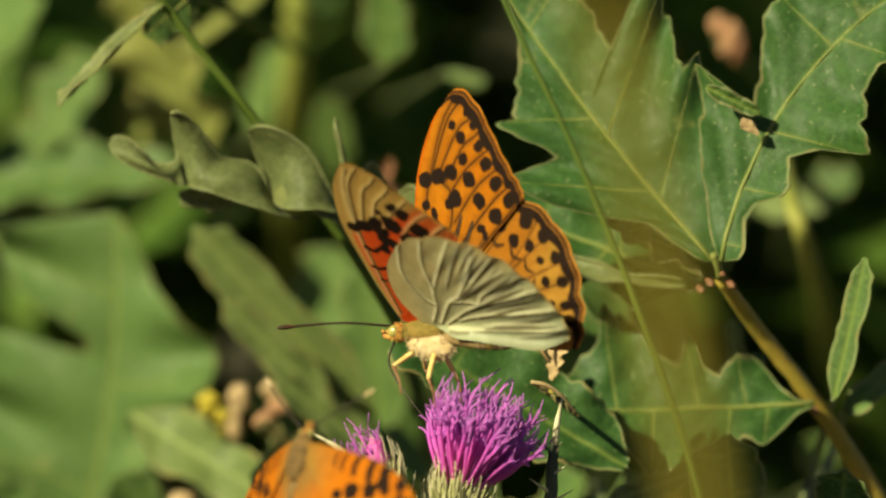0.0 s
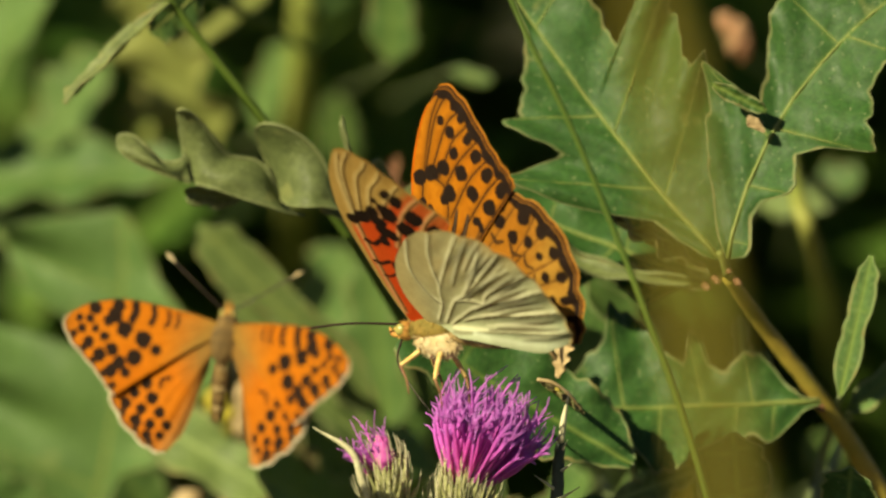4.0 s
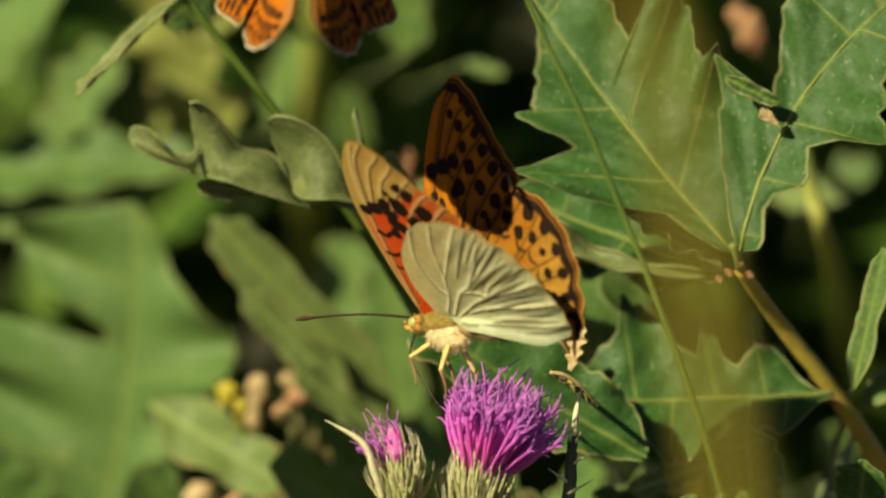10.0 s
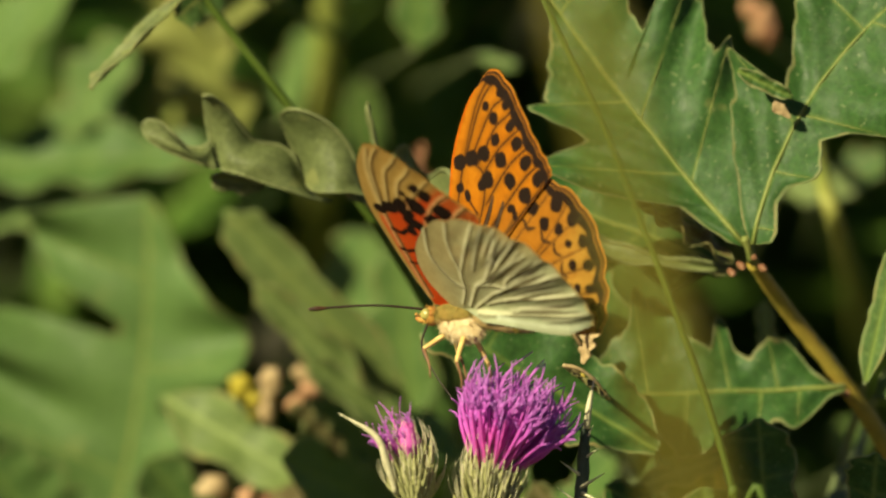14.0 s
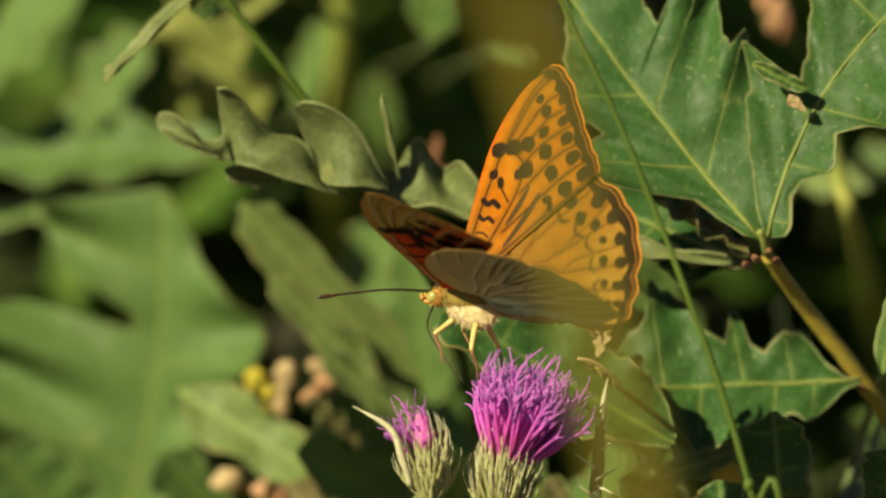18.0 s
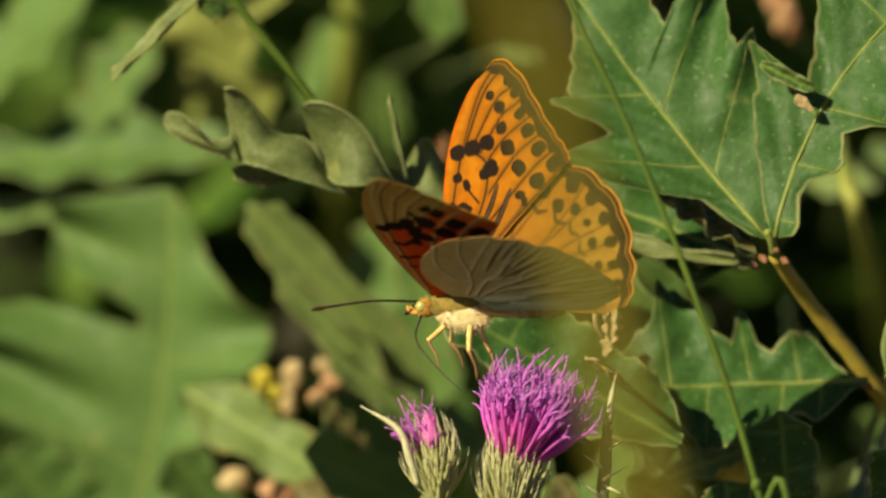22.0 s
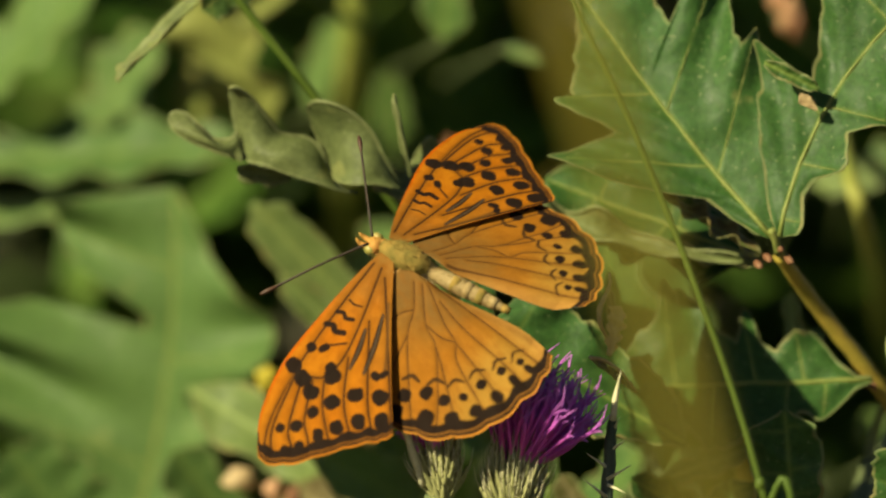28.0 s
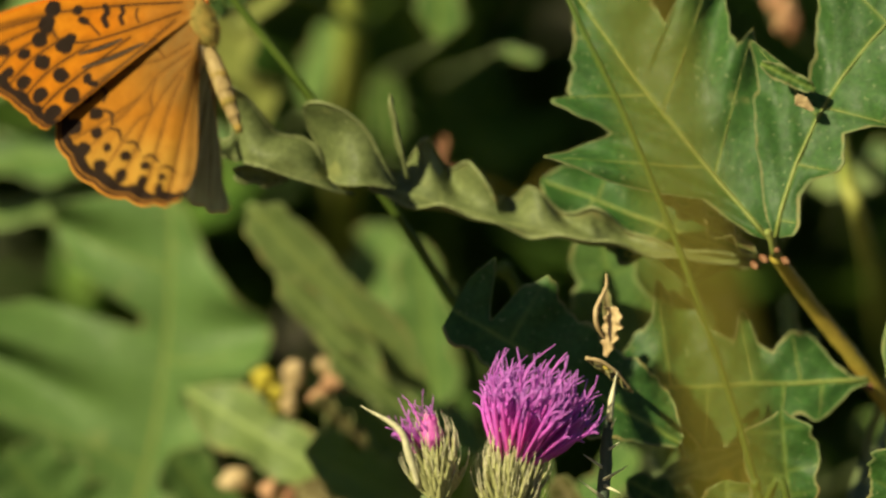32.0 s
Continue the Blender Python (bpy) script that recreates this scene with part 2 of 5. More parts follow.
def lump(name, size, material, rough=0.08, seed=0, rings=14, sides=18, taper=0.0, freq=2.0):
    """A rounded, slightly uneven body, long axis y."""
    verts, faces = [], []
    for k in range(rings + 1):
        p = math.pi * k / rings
        for j in range(sides):
            w = 2 * math.pi * j / sides
            d = Vector((math.sin(p) * math.cos(w), math.cos(p), math.sin(p) * math.sin(w)))
            g = 1 + rough * noise.noise(d * freq + Vector((seed * 7.1, 0, 0)))
            t = 1 + taper * d.y
            verts.append((d.x * size[0] * g * t, d.y * size[1] * g, d.z * size[2] * g * t))
    for k in range(rings):
        for j in range(sides):
            a, b = k * sides + j, k * sides + (j + 1) % sides
            faces.append((a, a + sides, b + sides, b))
    return mesh(name, verts, faces, material)


def rounded(pairs, s, soft):
    """Half-widths along a leaf through (place, millimetres) pairs, softened."""
    p = np.array(pairs, dtype=float)
    u = np.linspace(0, 1, 401)
    w = np.interp(u, p[:, 0], p[:, 1] / 1000)
    k = max(3, int(soft * 401))
    pad = np.concatenate([np.full(k, w[0]), w, np.full(k, w[-1])])
    w = np.convolve(pad, np.hanning(k + 2)[1:-1] / np.hanning(k + 2)[1:-1].sum(), "same")[k:-k]
    return np.interp(s, u, w)


def lobed(width, lobes, deep, seed):
    """Lobe and bay half-widths in millimetres for both sides of an oak leaf."""
    rng = np.random.default_rng(seed)
    out = []
    for _ in range(2):
        pairs = [(0, 0.4)]
        for k in range(lobes):
            c = (k + 0.75 + rng.uniform(-0.12, 0.12)) / (lobes + 0.5)
            env = math.sin(math.pi * min(0.98, c) ** 0.9) ** 0.65
            top = width / 2 * env * rng.uniform(0.82, 1.1)
            gap = 0.5 / (lobes + 0.5)
            pairs += [(c - gap * 0.7, top * 0.84), (c - gap * 0.35, top), (c + gap * 0.35, top * 0.98), (c + gap * 0.65, top * 0.82), (c + gap, top * (1 - deep) * rng.uniform(0.85, 1.1))]
        pairs += [(0.965, width * 0.10), (1, 0.5)]
        pairs.sort()
        out.append(pairs)
    return out


def leaf_shape(L, W, lobes=4, deep=0.4, fold=0.12, arch=0.0, ripple=0.12, curl=0.0, bow=0.0, sides=None, ns=60, nt=24, seed=0, teeth=0.03, slant=0.3, soft=0.03, dents=1.0):
    """Points of a lobed leaf: base at the origin, tip along y, upper face along z; sides: half-widths to the -x and to the x side."""
    rng = np.random.default_rng(seed)
    pairs = sides or lobed(W * 1000, lobes, deep, seed)
    s = np.linspace(0, 1, ns)
    t = np.linspace(-1, 1, nt)[None, :]
    hl, hr = rounded(pairs[0], s, soft), rounded(pairs[1], s, soft)
    nib = 1 + teeth * np.sin(s * 61 + seed) + teeth * 0.7 * np.sin(s * 113 + 2 * seed)
    hw = np.where(t > 0, (hr * nib)[:, None], (hl * nib)[:, None])
    s2 = s[:, None]
    x = t * hw
    y = L * s2 + slant * np.abs(x) * np.clip(1 - s2, 0, 1) ** 0.4
    ends = np.clip(np.minimum(s2 * 6, (1 - s2) * 6), 0, 1)
    top = max(hl.max(), hr.max())
    wave = np.sin(s2 * 2 * math.pi * (lobes + 0.3) + np.where(t > 0, 0.4, 2.0) + rng.uniform(-0.6, 0.6))
    z = fold * np.abs(x) + arch * L * 4 * s2 * (1 - s2) + ripple * hw * wave * np.abs(t) ** 1.5
    z = z + curl * top * np.abs(t) ** 5 * (0.6 + 0.6 * np.sin(s2 * 17 + seed)) * ends
    z = z + dents * (0.006 * L * np.sin(s2 * 19 + seed) * np.cos(t * 4 + seed) + 0.003 * L * np.sin(s2 * 43 + x * 900 + seed))
    x = x + bow / 1000 * 4 * s2 * (1 - s2)
    mid = bow / 1000 * 4 * s2 * (1 - s2)
    vein = np.exp(-((x - mid) / 0.00038) ** 2) * (1.05 - s2 * 0.5)
    tops = []
    for sd, p in ((-1, pairs[0]), (1, pairs[1])):
        for q in range(1, len(p) - 1):
            if p[q][1] >= p[q - 1][1] and p[q][1] > p[q + 1][1] and 0.05 < p[q][0] < 0.95:
                tops.append((sd, p[q][0]))
    for sd, c in tops:
        g = np.exp(-((s2 - c) * L / 0.0004) ** 2) * np.clip(1.05 - np.abs(t), 0, 1) * 0.5 * (t * sd > 0)
        vein = np.maximum(vein, g)
    vein = np.clip(vein, 0, 1) * np.ones_like(x)
    rim = np.clip((np.abs(t) - (1 - np.clip(0.0006 / (hw + 1e-6), 0.02, 0.3))) * 30, 0, 1) * np.ones_like(x)
    return np.stack([x, y, z], -1), vein, rim, tops


def leaf_mesh(name, L, W, material, thick=0.00028, **kw):
    g, vein, rim, _ = leaf_shape(L, W, **kw)
    ns, nt = g.shape[:2]
    low = g.copy()
    low[:, :, 2] -= thick
    v = np.concatenate([g.reshape(-1, 3), low.reshape(-1, 3)])
    i = np.arange(ns * nt).reshape(ns, nt)
    quads = np.stack([i[:-1, :-1], i[:-1, 1:], i[1:, 1:], i[1:, :-1]], -1).reshape(-1, 4)
    k = ns * nt
    edge = np.concatenate([i[0, :], i[1:, -1], i[-1, -2::-1], i[-2:0:-1, 0]])
    nxt = np.roll(edge, -1)
    rimq = np.stack([edge, edge + k, nxt + k, nxt], -1)
    faces = np.concatenate([quads, quads[:, ::-1] + k, rimq])
    return mesh(name, v.tolist(), faces.tolist(), material, vein=np.tile(vein.ravel(), 2), rim=np.tile(rim.ravel(), 2))


def vein_mesh(name, L, W, material, **kw):
    """The raised midrib and side veins of the same leaf."""
    kw["ns"], kw["nt"] = 121, 41
    g, _, _, tops = leaf_shape(L, W, **kw)
    lift = np.array([0, 0, 0.00005])
    r = 0.00026 + 0.0035 * L
    runs = [([g[k, 20] + lift for k in range(0, 118, 9)], [r, r * 0.55, r * 0.25])]
    for side, c in tops:
        row = g[int(round(c * 120))]
        runs.append(([row[20 + side * j] + lift for j in (0, 4, 8, 12, 16, 18)], [r * 0.26, r * 0.08]))
    return tubes(name, runs, material, sides=5, n=14)


def lie(base, tip, face=(-0.25, -0.8, 0.45), roll=0.0):
    """The pose with y from base to tip and z as near as can be to face (in the plan's axes), turned by roll degrees about y."""
    b, t = Vector(base), Vector(tip)
    y = (t - b).normalized()
    f = PLAN.to_3x3() @ Vector(face)
    z = f - y * f.dot(y)
    z.normalize()
    x = y.cross(z)
    m = Matrix((x, y, z)).transposed().to_4x4()
    return Matrix.Translation(b) @ m @ pose(0, 0, 0, 0, roll, 0), (t - b).length


def leaf(parent, base, tip, width=0.0, material=None, face=(-0.25, -0.8, 0.45), roll=0, veins=True, edge=0.0, name="leaf", label="", **kw):
    """A leaf from base to tip (plan places), width in millimetres, as a part of a thing that stands at the parent's place."""
    m, L = lie(spot(*base), spot(*tip), face, roll)
    me = leaf_mesh(name, L, width / 1000, material or LEAF, **kw)
    ob = part(name, me, parent, label, parent.matrix_basis.inverted() @ m)
    if edge:
        g = leaf_shape(L, width / 1000, **kw)[0]
        part("margin", tubes("margin", [([Vector(q) for q in g[::4, c]], [edge] * 3) for c in (0, -1)], LEAF_RIM, 5, len(g) // 4), ob, "pale thickened leaf edge")
    if veins:
        part("midrib", vein_mesh("midrib", L, width / 1000, MIDRIB, **kw), ob, "pale yellow-green leaf rib")
    return ob


def grounded(parent, top, radius, material, name="stem", back=0.42):
    """A stem from the earth, arching over from behind to a place of the thing."""
    inv = parent.matrix_basis.inverted()
    q = Vector(top)
    foot = Vector((q.x + 0.05, q.y + back, -0.02))
    arch = q + AWAY * back * 0.9 + Vector((0.03, 0, -0.02))
    part(name, tube(name, [inv @ foot, inv @ (foot.lerp(arch, 0.6)), inv @ arch, inv @ q.lerp(arch, 0.5) + Vector((0, 0, 0.004)), inv @ (q + AWAY * 0.05), inv @ q], [radius * 1.8, radius * 1.4, radius * 1.2, radius, radius * 0.8], material, 9, 40, 0.08), parent)


def local(parent, *places):
    inv = parent.matrix_basis.inverted()
    return [inv @ spot(*p) for p in places]

# ---- butterflies ----
MM = 0.001
FORE = dict(
    costa=[(0, 1.2), (6, 2.2), (14, 2.9), (23, 3.1), (31, 1.2), (36, -1.8)],
    outer=[(36, -1.8), (37.3, -4.2), (35.2, -7.8), (30.8, -11.5), (26.8, -14.9), (24.6, -17.2), (22.8, -18.4)],
    inner=[(0, -1.5), (8, -7), (16, -13), (22.8, -18.4)])
HIND = dict(
    costa=[(0, 0.5), (6, 3.8), (13, 4.0), (20.2, 0.8)],
    outer=[(20.2, 0.8), (23.6, -4.2), (25.0, -10), (24, -15.5), (20.8, -20.6), (15.8, -24.2), (11.5, -26.2), (7.6, -26.6)],
    inner=[(0.6, -2), (2.4, -9), (3.4, -15), (4.8, -21), (7.6, -26.6)])
# the veins of both wings, in millimetres from the hinge
FORE_VEINS = [
    [(2, 0.9), (12, 1.1), (22, 0.7), (31, -0.8), (36, -3)], [(22.6, 0.4), (32, -1.9), (36.6, -5.2)], [(23, -0.9), (30.7, -4), (33, -6.3), (35, -8)],
    [(22.5, -2.6), (28.3, -5.3), (30.7, -7.8), (33, -9.8)], [(21.5, -4), (25.2, -6.5), (27.9, -9.3), (30.2, -12)],
    [(16.5, -5), (22.2, -8.4), (25.3, -11.4), (27.4, -14.4)], [(10, -4.2), (19.9, -11.3), (23, -14.1), (25, -16.8)],
    [(3, -2), (14, -11), (22.5, -17.8)], [(2, -0.6), (11, -3.2), (17, -4.4), (21, -3.8), (22.6, -1.2)]]
HIND_VEINS = [
    [(2, -2), (6.2, -3.4), (10.3, -3.7), (17.7, -6.3), (24.4, -9)], [(2, -3.4), (8.1, -6), (11.1, -8.6), (18.9, -11.5), (24.6, -13)],
    [(11.1, -8.6), (14, -10.6), (20.5, -14.6), (23.4, -16.4)], [(2, -4.4), (7.1, -8.7), (9.5, -11.3), (12.5, -12.6), (17.4, -17.6), (20.4, -20.8)],
    [(9.5, -11.3), (13.7, -17.4), (17.6, -22.8)], [(4, -7), (7.1, -11.8), (11, -20), (13.8, -25.0)], [(1.6, -5), (5, -14), (9.8, -26.2)],
    [(6.2, -3.4), (8, -1), (13, 1.2), (20.4, 0.4)], [(8.1, -6), (9.4, -9), (9.5, -11.3)], [(10.3, -3.7), (17, -3), (23.2, -4)]]


def wing_net(w, nh, nv, scallop=0.0, count=7):
    """A net over the wing: h from the front edge to the rear, v from the root to the outer edge. Millimetres."""
    C, T, O = spline(w["costa"], nv), spline(w["inner"], nv), spline(w["outer"], nh)
    h = np.linspace(0, 1, nh)
    if scallop:
        d = np.gradient(O, axis=0)
        nrm = np.stack([-d[:, 1], d[:, 0]], -1)
        nrm /= np.linalg.norm(nrm, axis=1)[:, None]
        O = O + nrm * (scallop * np.abs(np.sin(math.pi * count * h)) * np.minimum(1, np.minimum(h, 1 - h) * 12))[:, None]
    v = np.linspace(0, 1, nv)
    H, V = np.meshgrid(h, v, indexing="ij")
    H, V = H[..., None], V[..., None]
    B = C[0] * (1 - h)[:, None] + T[0] * h[:, None]
    P = (1 - H) * C[None] + H * T[None] + (1 - V) * B[:, None] + V * O[:, None]
    P = P - ((1 - H) * (1 - V) * C[0] + H * (1 - V) * T[0] + (1 - H) * V * C[-1] + H * V * T[-1])
    return P, H[..., 0], V[..., 0]


class Paint:
    """Colours over a wing net, laid on one over another."""

    def __init__(self, P, H, V, base):
        self.P, self.H, self.V = P, H, V
        self.c = np.ones(H.shape + (3,)) * np.array(base)
        self.rag = 1 + 0.22 * grain(P, 0.45, 91) + 0.12 * grain(P, 0.16, 92)

    def lay(self, mask, color):
        m = np.clip(mask, 0, 1)[..., None]
        self.c = self.c * (1 - m) + m * np.array(color)

    def where(self, h, v):
        nh, nv = self.H.shape
        return self.P[int(round(h * (nh - 1))), int(round(v * (nv - 1)))]

    def spot(self, h, v, rx, ry, color, turn=0.0):
        c = self.where(h, v)
        a = self.where(min(1, h), min(1, v + 0.04)) - self.where(h, max(0, v - 0.04))
        a = a / (np.linalg.norm(a) + 1e-9)
        ct, st = math.cos(turn), math.sin(turn)
        a = np.array([a[0] * ct - a[1] * st, a[0] * st + a[1] * ct])
        d = self.P - c
        p, q = d @ a, d @ np.array([-a[1], a[0]])
        r = np.sqrt((p / rx) ** 2 + (q / ry) ** 2)
        self.lay((1 - r * self.rag) * min(rx, ry) / 0.22 + 0.5, color)

    def dab(self, x, y, rx, ry, color, turn=0.0):
        """A spot about a place in millimetres."""
        d = self.P - np.array([x, y])
        ct, st = math.cos(turn), math.sin(turn)
        p, q = d[..., 0] * ct + d[..., 1] * st, d[..., 1] * ct - d[..., 0] * st
        r = (np.abs(p / rx) ** 2.5 + np.abs(q / ry) ** 2.5) ** 0.4
        self.lay((1 - r * (0.1 + 0.9 * self.rag)) * min(rx, ry) / 0.16 + 0.5, color)

    def draw(self, points, width, color, much=1.0, soft=0.14, taper=0.0):
        """A smooth line through places in millimetres."""
        d, u = line_distance(self.P, points)
        w = width / 2 * (1 - taper * np.abs(2 * u - 1) ** 2)
        self.lay(much * np.clip((w - d * (0.75 + 0.25 * self.rag)) / soft + 0.5, 0, 1), color)


def line_distance(P, points):
    """How far each place of a wing is from a smooth line, and how far along it."""
    pts = spline(points, 6 * len(points))
    best, along = np.full(P.shape[:2], 1e9), np.zeros(P.shape[:2])
    for k, (a, b) in enumerate(zip(pts[:-1], pts[1:])):
        d = b - a
        u = np.clip(((P - a) @ d) / (d @ d + 1e-9), 0, 1)
        e = np.linalg.norm(P - a - u[..., None] * d, axis=-1)
        near = e < best
        best, along = np.where(near, e, best), np.where(near, (k + u) / (len(pts) - 1), along)
    return best, along


INK = (0.018, 0.011, 0.008)


def grain(P, scale, seed):
    """A soft uneven tone over a wing."""
    r = np.random.default_rng(seed)
    out = np.zeros(P.shape[:2])
    for _ in range(9):
        a, f, ph = r.uniform(0, 6.28), r.uniform(0.5, 1.6) / scale, r.uniform(0, 6.28)
        out += np.sin((P[..., 0] * math.cos(a) + P[..., 1] * math.sin(a)) * f + ph)
    return out / 9


def edging(p, pale, ink=INK, inner=0.906):
    """The scalloped border: a dark band split by a thin pale line, and a pale fringe."""
    wave = 0.010 * np.sin(p.H * 44)
    p.lay((p.V - inner + wave) / 0.010, ink)
    p.lay(np.clip((p.V - 0.962) / 0.005, 0, 1) * np.clip((0.974 - p.V) / 0.005, 0, 1) * 0.55, pale)
    p.lay((p.V - 0.986) / 0.006, pale)


def paint_fore_upper(P, H, V):
    p = Paint(P, H, V, (0.42, 0.122, 0.004))
    p.lay(0.5 + 0.7 * grain(P, 2.5, 1), (0.46, 0.165, 0.008))
    p.lay((0.055 - H) / 0.03, (0.52, 0.115, 0.004))
    p.lay((0.42 - V) * 2.4 + 0.2 * grain(P, 0.6, 2), (0.26, 0.125, 0.026))
    p.lay(0.35 * np.clip(grain(P, 0.35, 71) * 2.2, 0, 1), (0.26, 0.075, 0.004))
    p.lay(np.clip((P[..., 1] * -1 - 0.30 * P[..., 0]) * 0.35 - 0.6, 0, 0.7) * np.clip((20 - P[..., 0]) / 6, 0, 1) * (0.75 + 0.5 * grain(P, 0.7, 31)), (0.30, 0.125, 0.016))
    p.lay(np.clip((V - 0.80) * 4, 0, 0.5) * np.clip((0.42 - H) * 4, 0, 1), (0.33, 0.12, 0.012))
    for line in FORE_VEINS:
        p.draw(line, 1.5, (0.20, 0.070, 0.006), 0.55, 0.9)
        p.draw(line, 0.34, (0.045, 0.020, 0.008))
    for line in ([(17.8, -6.3), (14.5, -5.6), (11.4, -4.5)], [(17.3, -8.6), (13, -7.4), (8, -5.4)]):
        p.draw(line, 0.95, INK, 1, 0.16, 0.5)
        p.draw(line, 0.26, (0.11, 0.075, 0.045), 0.8, 0.16)
    p.draw([(16, -11.6), (12, -9.2), (6, -5.0)], 0.5, (0.12, 0.055, 0.015), 0.8)
    for line, w in (([(8.9, 0.5), (9.1, -0.7), (8.7, -1.8)], 0.35), ([(11.5, 1.0), (11.1, 0), (11.6, -0.8), (11.2, -1.9)], 0.7), ([(14, 1.2), (13.6, 0.1), (14.2, -0.7), (13.7, -2.0)], 0.95),
                    ([(17.2, -0.6), (16.0, -2.0), (14.8, -3.4)], 0.35)):
        p.draw(line, w, INK)
    for x, y, rx, ry, a in ((22.2, 1.4, 1.15, 1.3, 0.3), (23.1, -1.0, 1.2, 1.35, 0.2), (24.2, -3.5, 1.15, 1.25, -0.4), (20.3, -4.8, 1.3, 1.2, 0.5), (19.3, -3.8, 0.8, 0.9, 0.2),
                            (18.3, 0.9, 0.75, 0.8, 0.3), (17.3, -0.9, 0.9, 0.6, 0.5), (31.5, -3.0, 0.75, 0.7, 0), (29.9, -4.9, 0.95, 0.9, 0), (26.7, -5.7, 0.9, 0.95, 0.4), (23.7, -7.2, 1.2, 1.15, 0.7), (20.8, -9.6, 1.2, 1.15, 0.7), (19.0, -13.1, 1.15, 1.35, 0.6),
                            (33.9, -5.6, 0.6, 0.6, 0), (32.2, -7.2, 0.75, 0.8, 0.4), (29.1, -8.5, 0.85, 1.0, 0.8), (26.6, -10.3, 1.0, 1.15, 0.8), (24.0, -12.6, 1.05, 1.25, 0.8), (22.0, -15.6, 1.1, 1.35, 0.8),
                            (16.6, -10.4, 0.6, 0.9, 0.3), (15.7, -11.3, 0.8, 0.5, 0.3)):
        p.dab(x, y, rx * 1.08, ry * 1.05, INK, a)
    for k, (x, y) in enumerate(((35.4, -6.9), (33.3, -9.0), (30.7, -11.0), (28.0, -13.4), (25.6, -15.8))):
        p.dab(x, y, 0.8, 1.0, INK, 0.8)
    edging(p, (0.50, 0.175, 0.015))
    return p.c


def paint_hind_upper(P, H, V):
    p = Paint(P, H, V, (0.33, 0.120, 0.009))
    p.lay(0.5 + 0.5 * grain(P, 2.2, 3), (0.36, 0.140, 0.014))
    p.lay(np.clip((-P[..., 1] - 11) * 0.10, 0, 0.6) * np.clip((V - 0.5) * 4, 0, 1), (0.40, 0.24, 0.045))
    p.lay((0.60 - V) * 3.0 + 0.18 * grain(P, 0.8, 4), (0.20, 0.100, 0.020))
    p.lay((0.46 - V) * 3.0 + 0.18 * grain(P, 0.6, 44), (0.20, 0.105, 0.028))
    p.lay(0.35 * np.clip(grain(P, 0.35, 72) * 2.2, 0, 1), (0.24, 0.085, 0.010))
    p.lay((H - 0.84) * 5 + 0.1 * grain(P, 0.6, 5), (0.40, 0.20, 0.05))
    p.lay((0.05 - H) / 0.04, (0.50, 0.28, 0.10))
    for line in HIND_VEINS:
        p.draw(line, 1.2, (0.24, 0.095, 0.012), 0.35, 0.8)
        p.draw(line, 0.24, (0.09, 0.04, 0.012))
    for x, y, w in ((16.6, -6.4, 0.75), (16.2, -10.2, 0.7), (15.5, -13.2, 0.6), (13.2, -15.8, 0.55), (10.8, -18.6, 0.5), (8.8, -20.8, 0.4)):
        out = np.array([x - 3.0, y + 5.0]) / math.hypot(x - 3.0, y + 5.0)
        flank = np.array([-out[1], out[0]]) * 1.35
        q = np.array([x, y])
        p.draw([q + flank + out * 0.5, q - out * 0.25, q - flank + out * 0.5], w, (0.05, 0.025, 0.010), 0.95, 0.16, 0.4)
    for x, y, rx, ry, a in ((20.4, -3.2, 1.1, 1.0, 0), (19.6, -6.2, 1.1, 1.1, 0), (18.4, -9.4, 1.1, 1.0, 0.3), (18.7, -12.5, 0.95, 0.9, 0), (17.5, -15.2, 0.65, 0.7, 0), (14.9, -17.3, 0.85, 0.8, 0), (12.0, -19.7, 0.75, 0.7, 0), (9.8, -22.0, 0.6, 0.6, 0),
                            (22.6, -5.6, 1.3, 1.2, 0), (22.2, -10.6, 1.4, 1.35, 0.2), (21.3, -14.6, 1.25, 1.15, -0.5), (19.1, -17.8, 1.05, 1.0, 0), (16.1, -20.3, 0.9, 1.15, 0.6), (13.0, -22.2, 0.7, 1.2, 0.5), (10.6, -23.8, 0.6, 1.0, 0.4)):
        p.dab(x, y, rx, ry, INK, a)
    for x, y in ((24.1, -8.4), (23.9, -12.9), (22.6, -16.4), (20.0, -20.3), (17.0, -22.7), (13.6, -24.7), (10.0, -25.6)):
        p.dab(x, y, 1.15, 1.0, INK)
    edging(p, (0.52, 0.21, 0.03), inner=0.912)
    return p.c


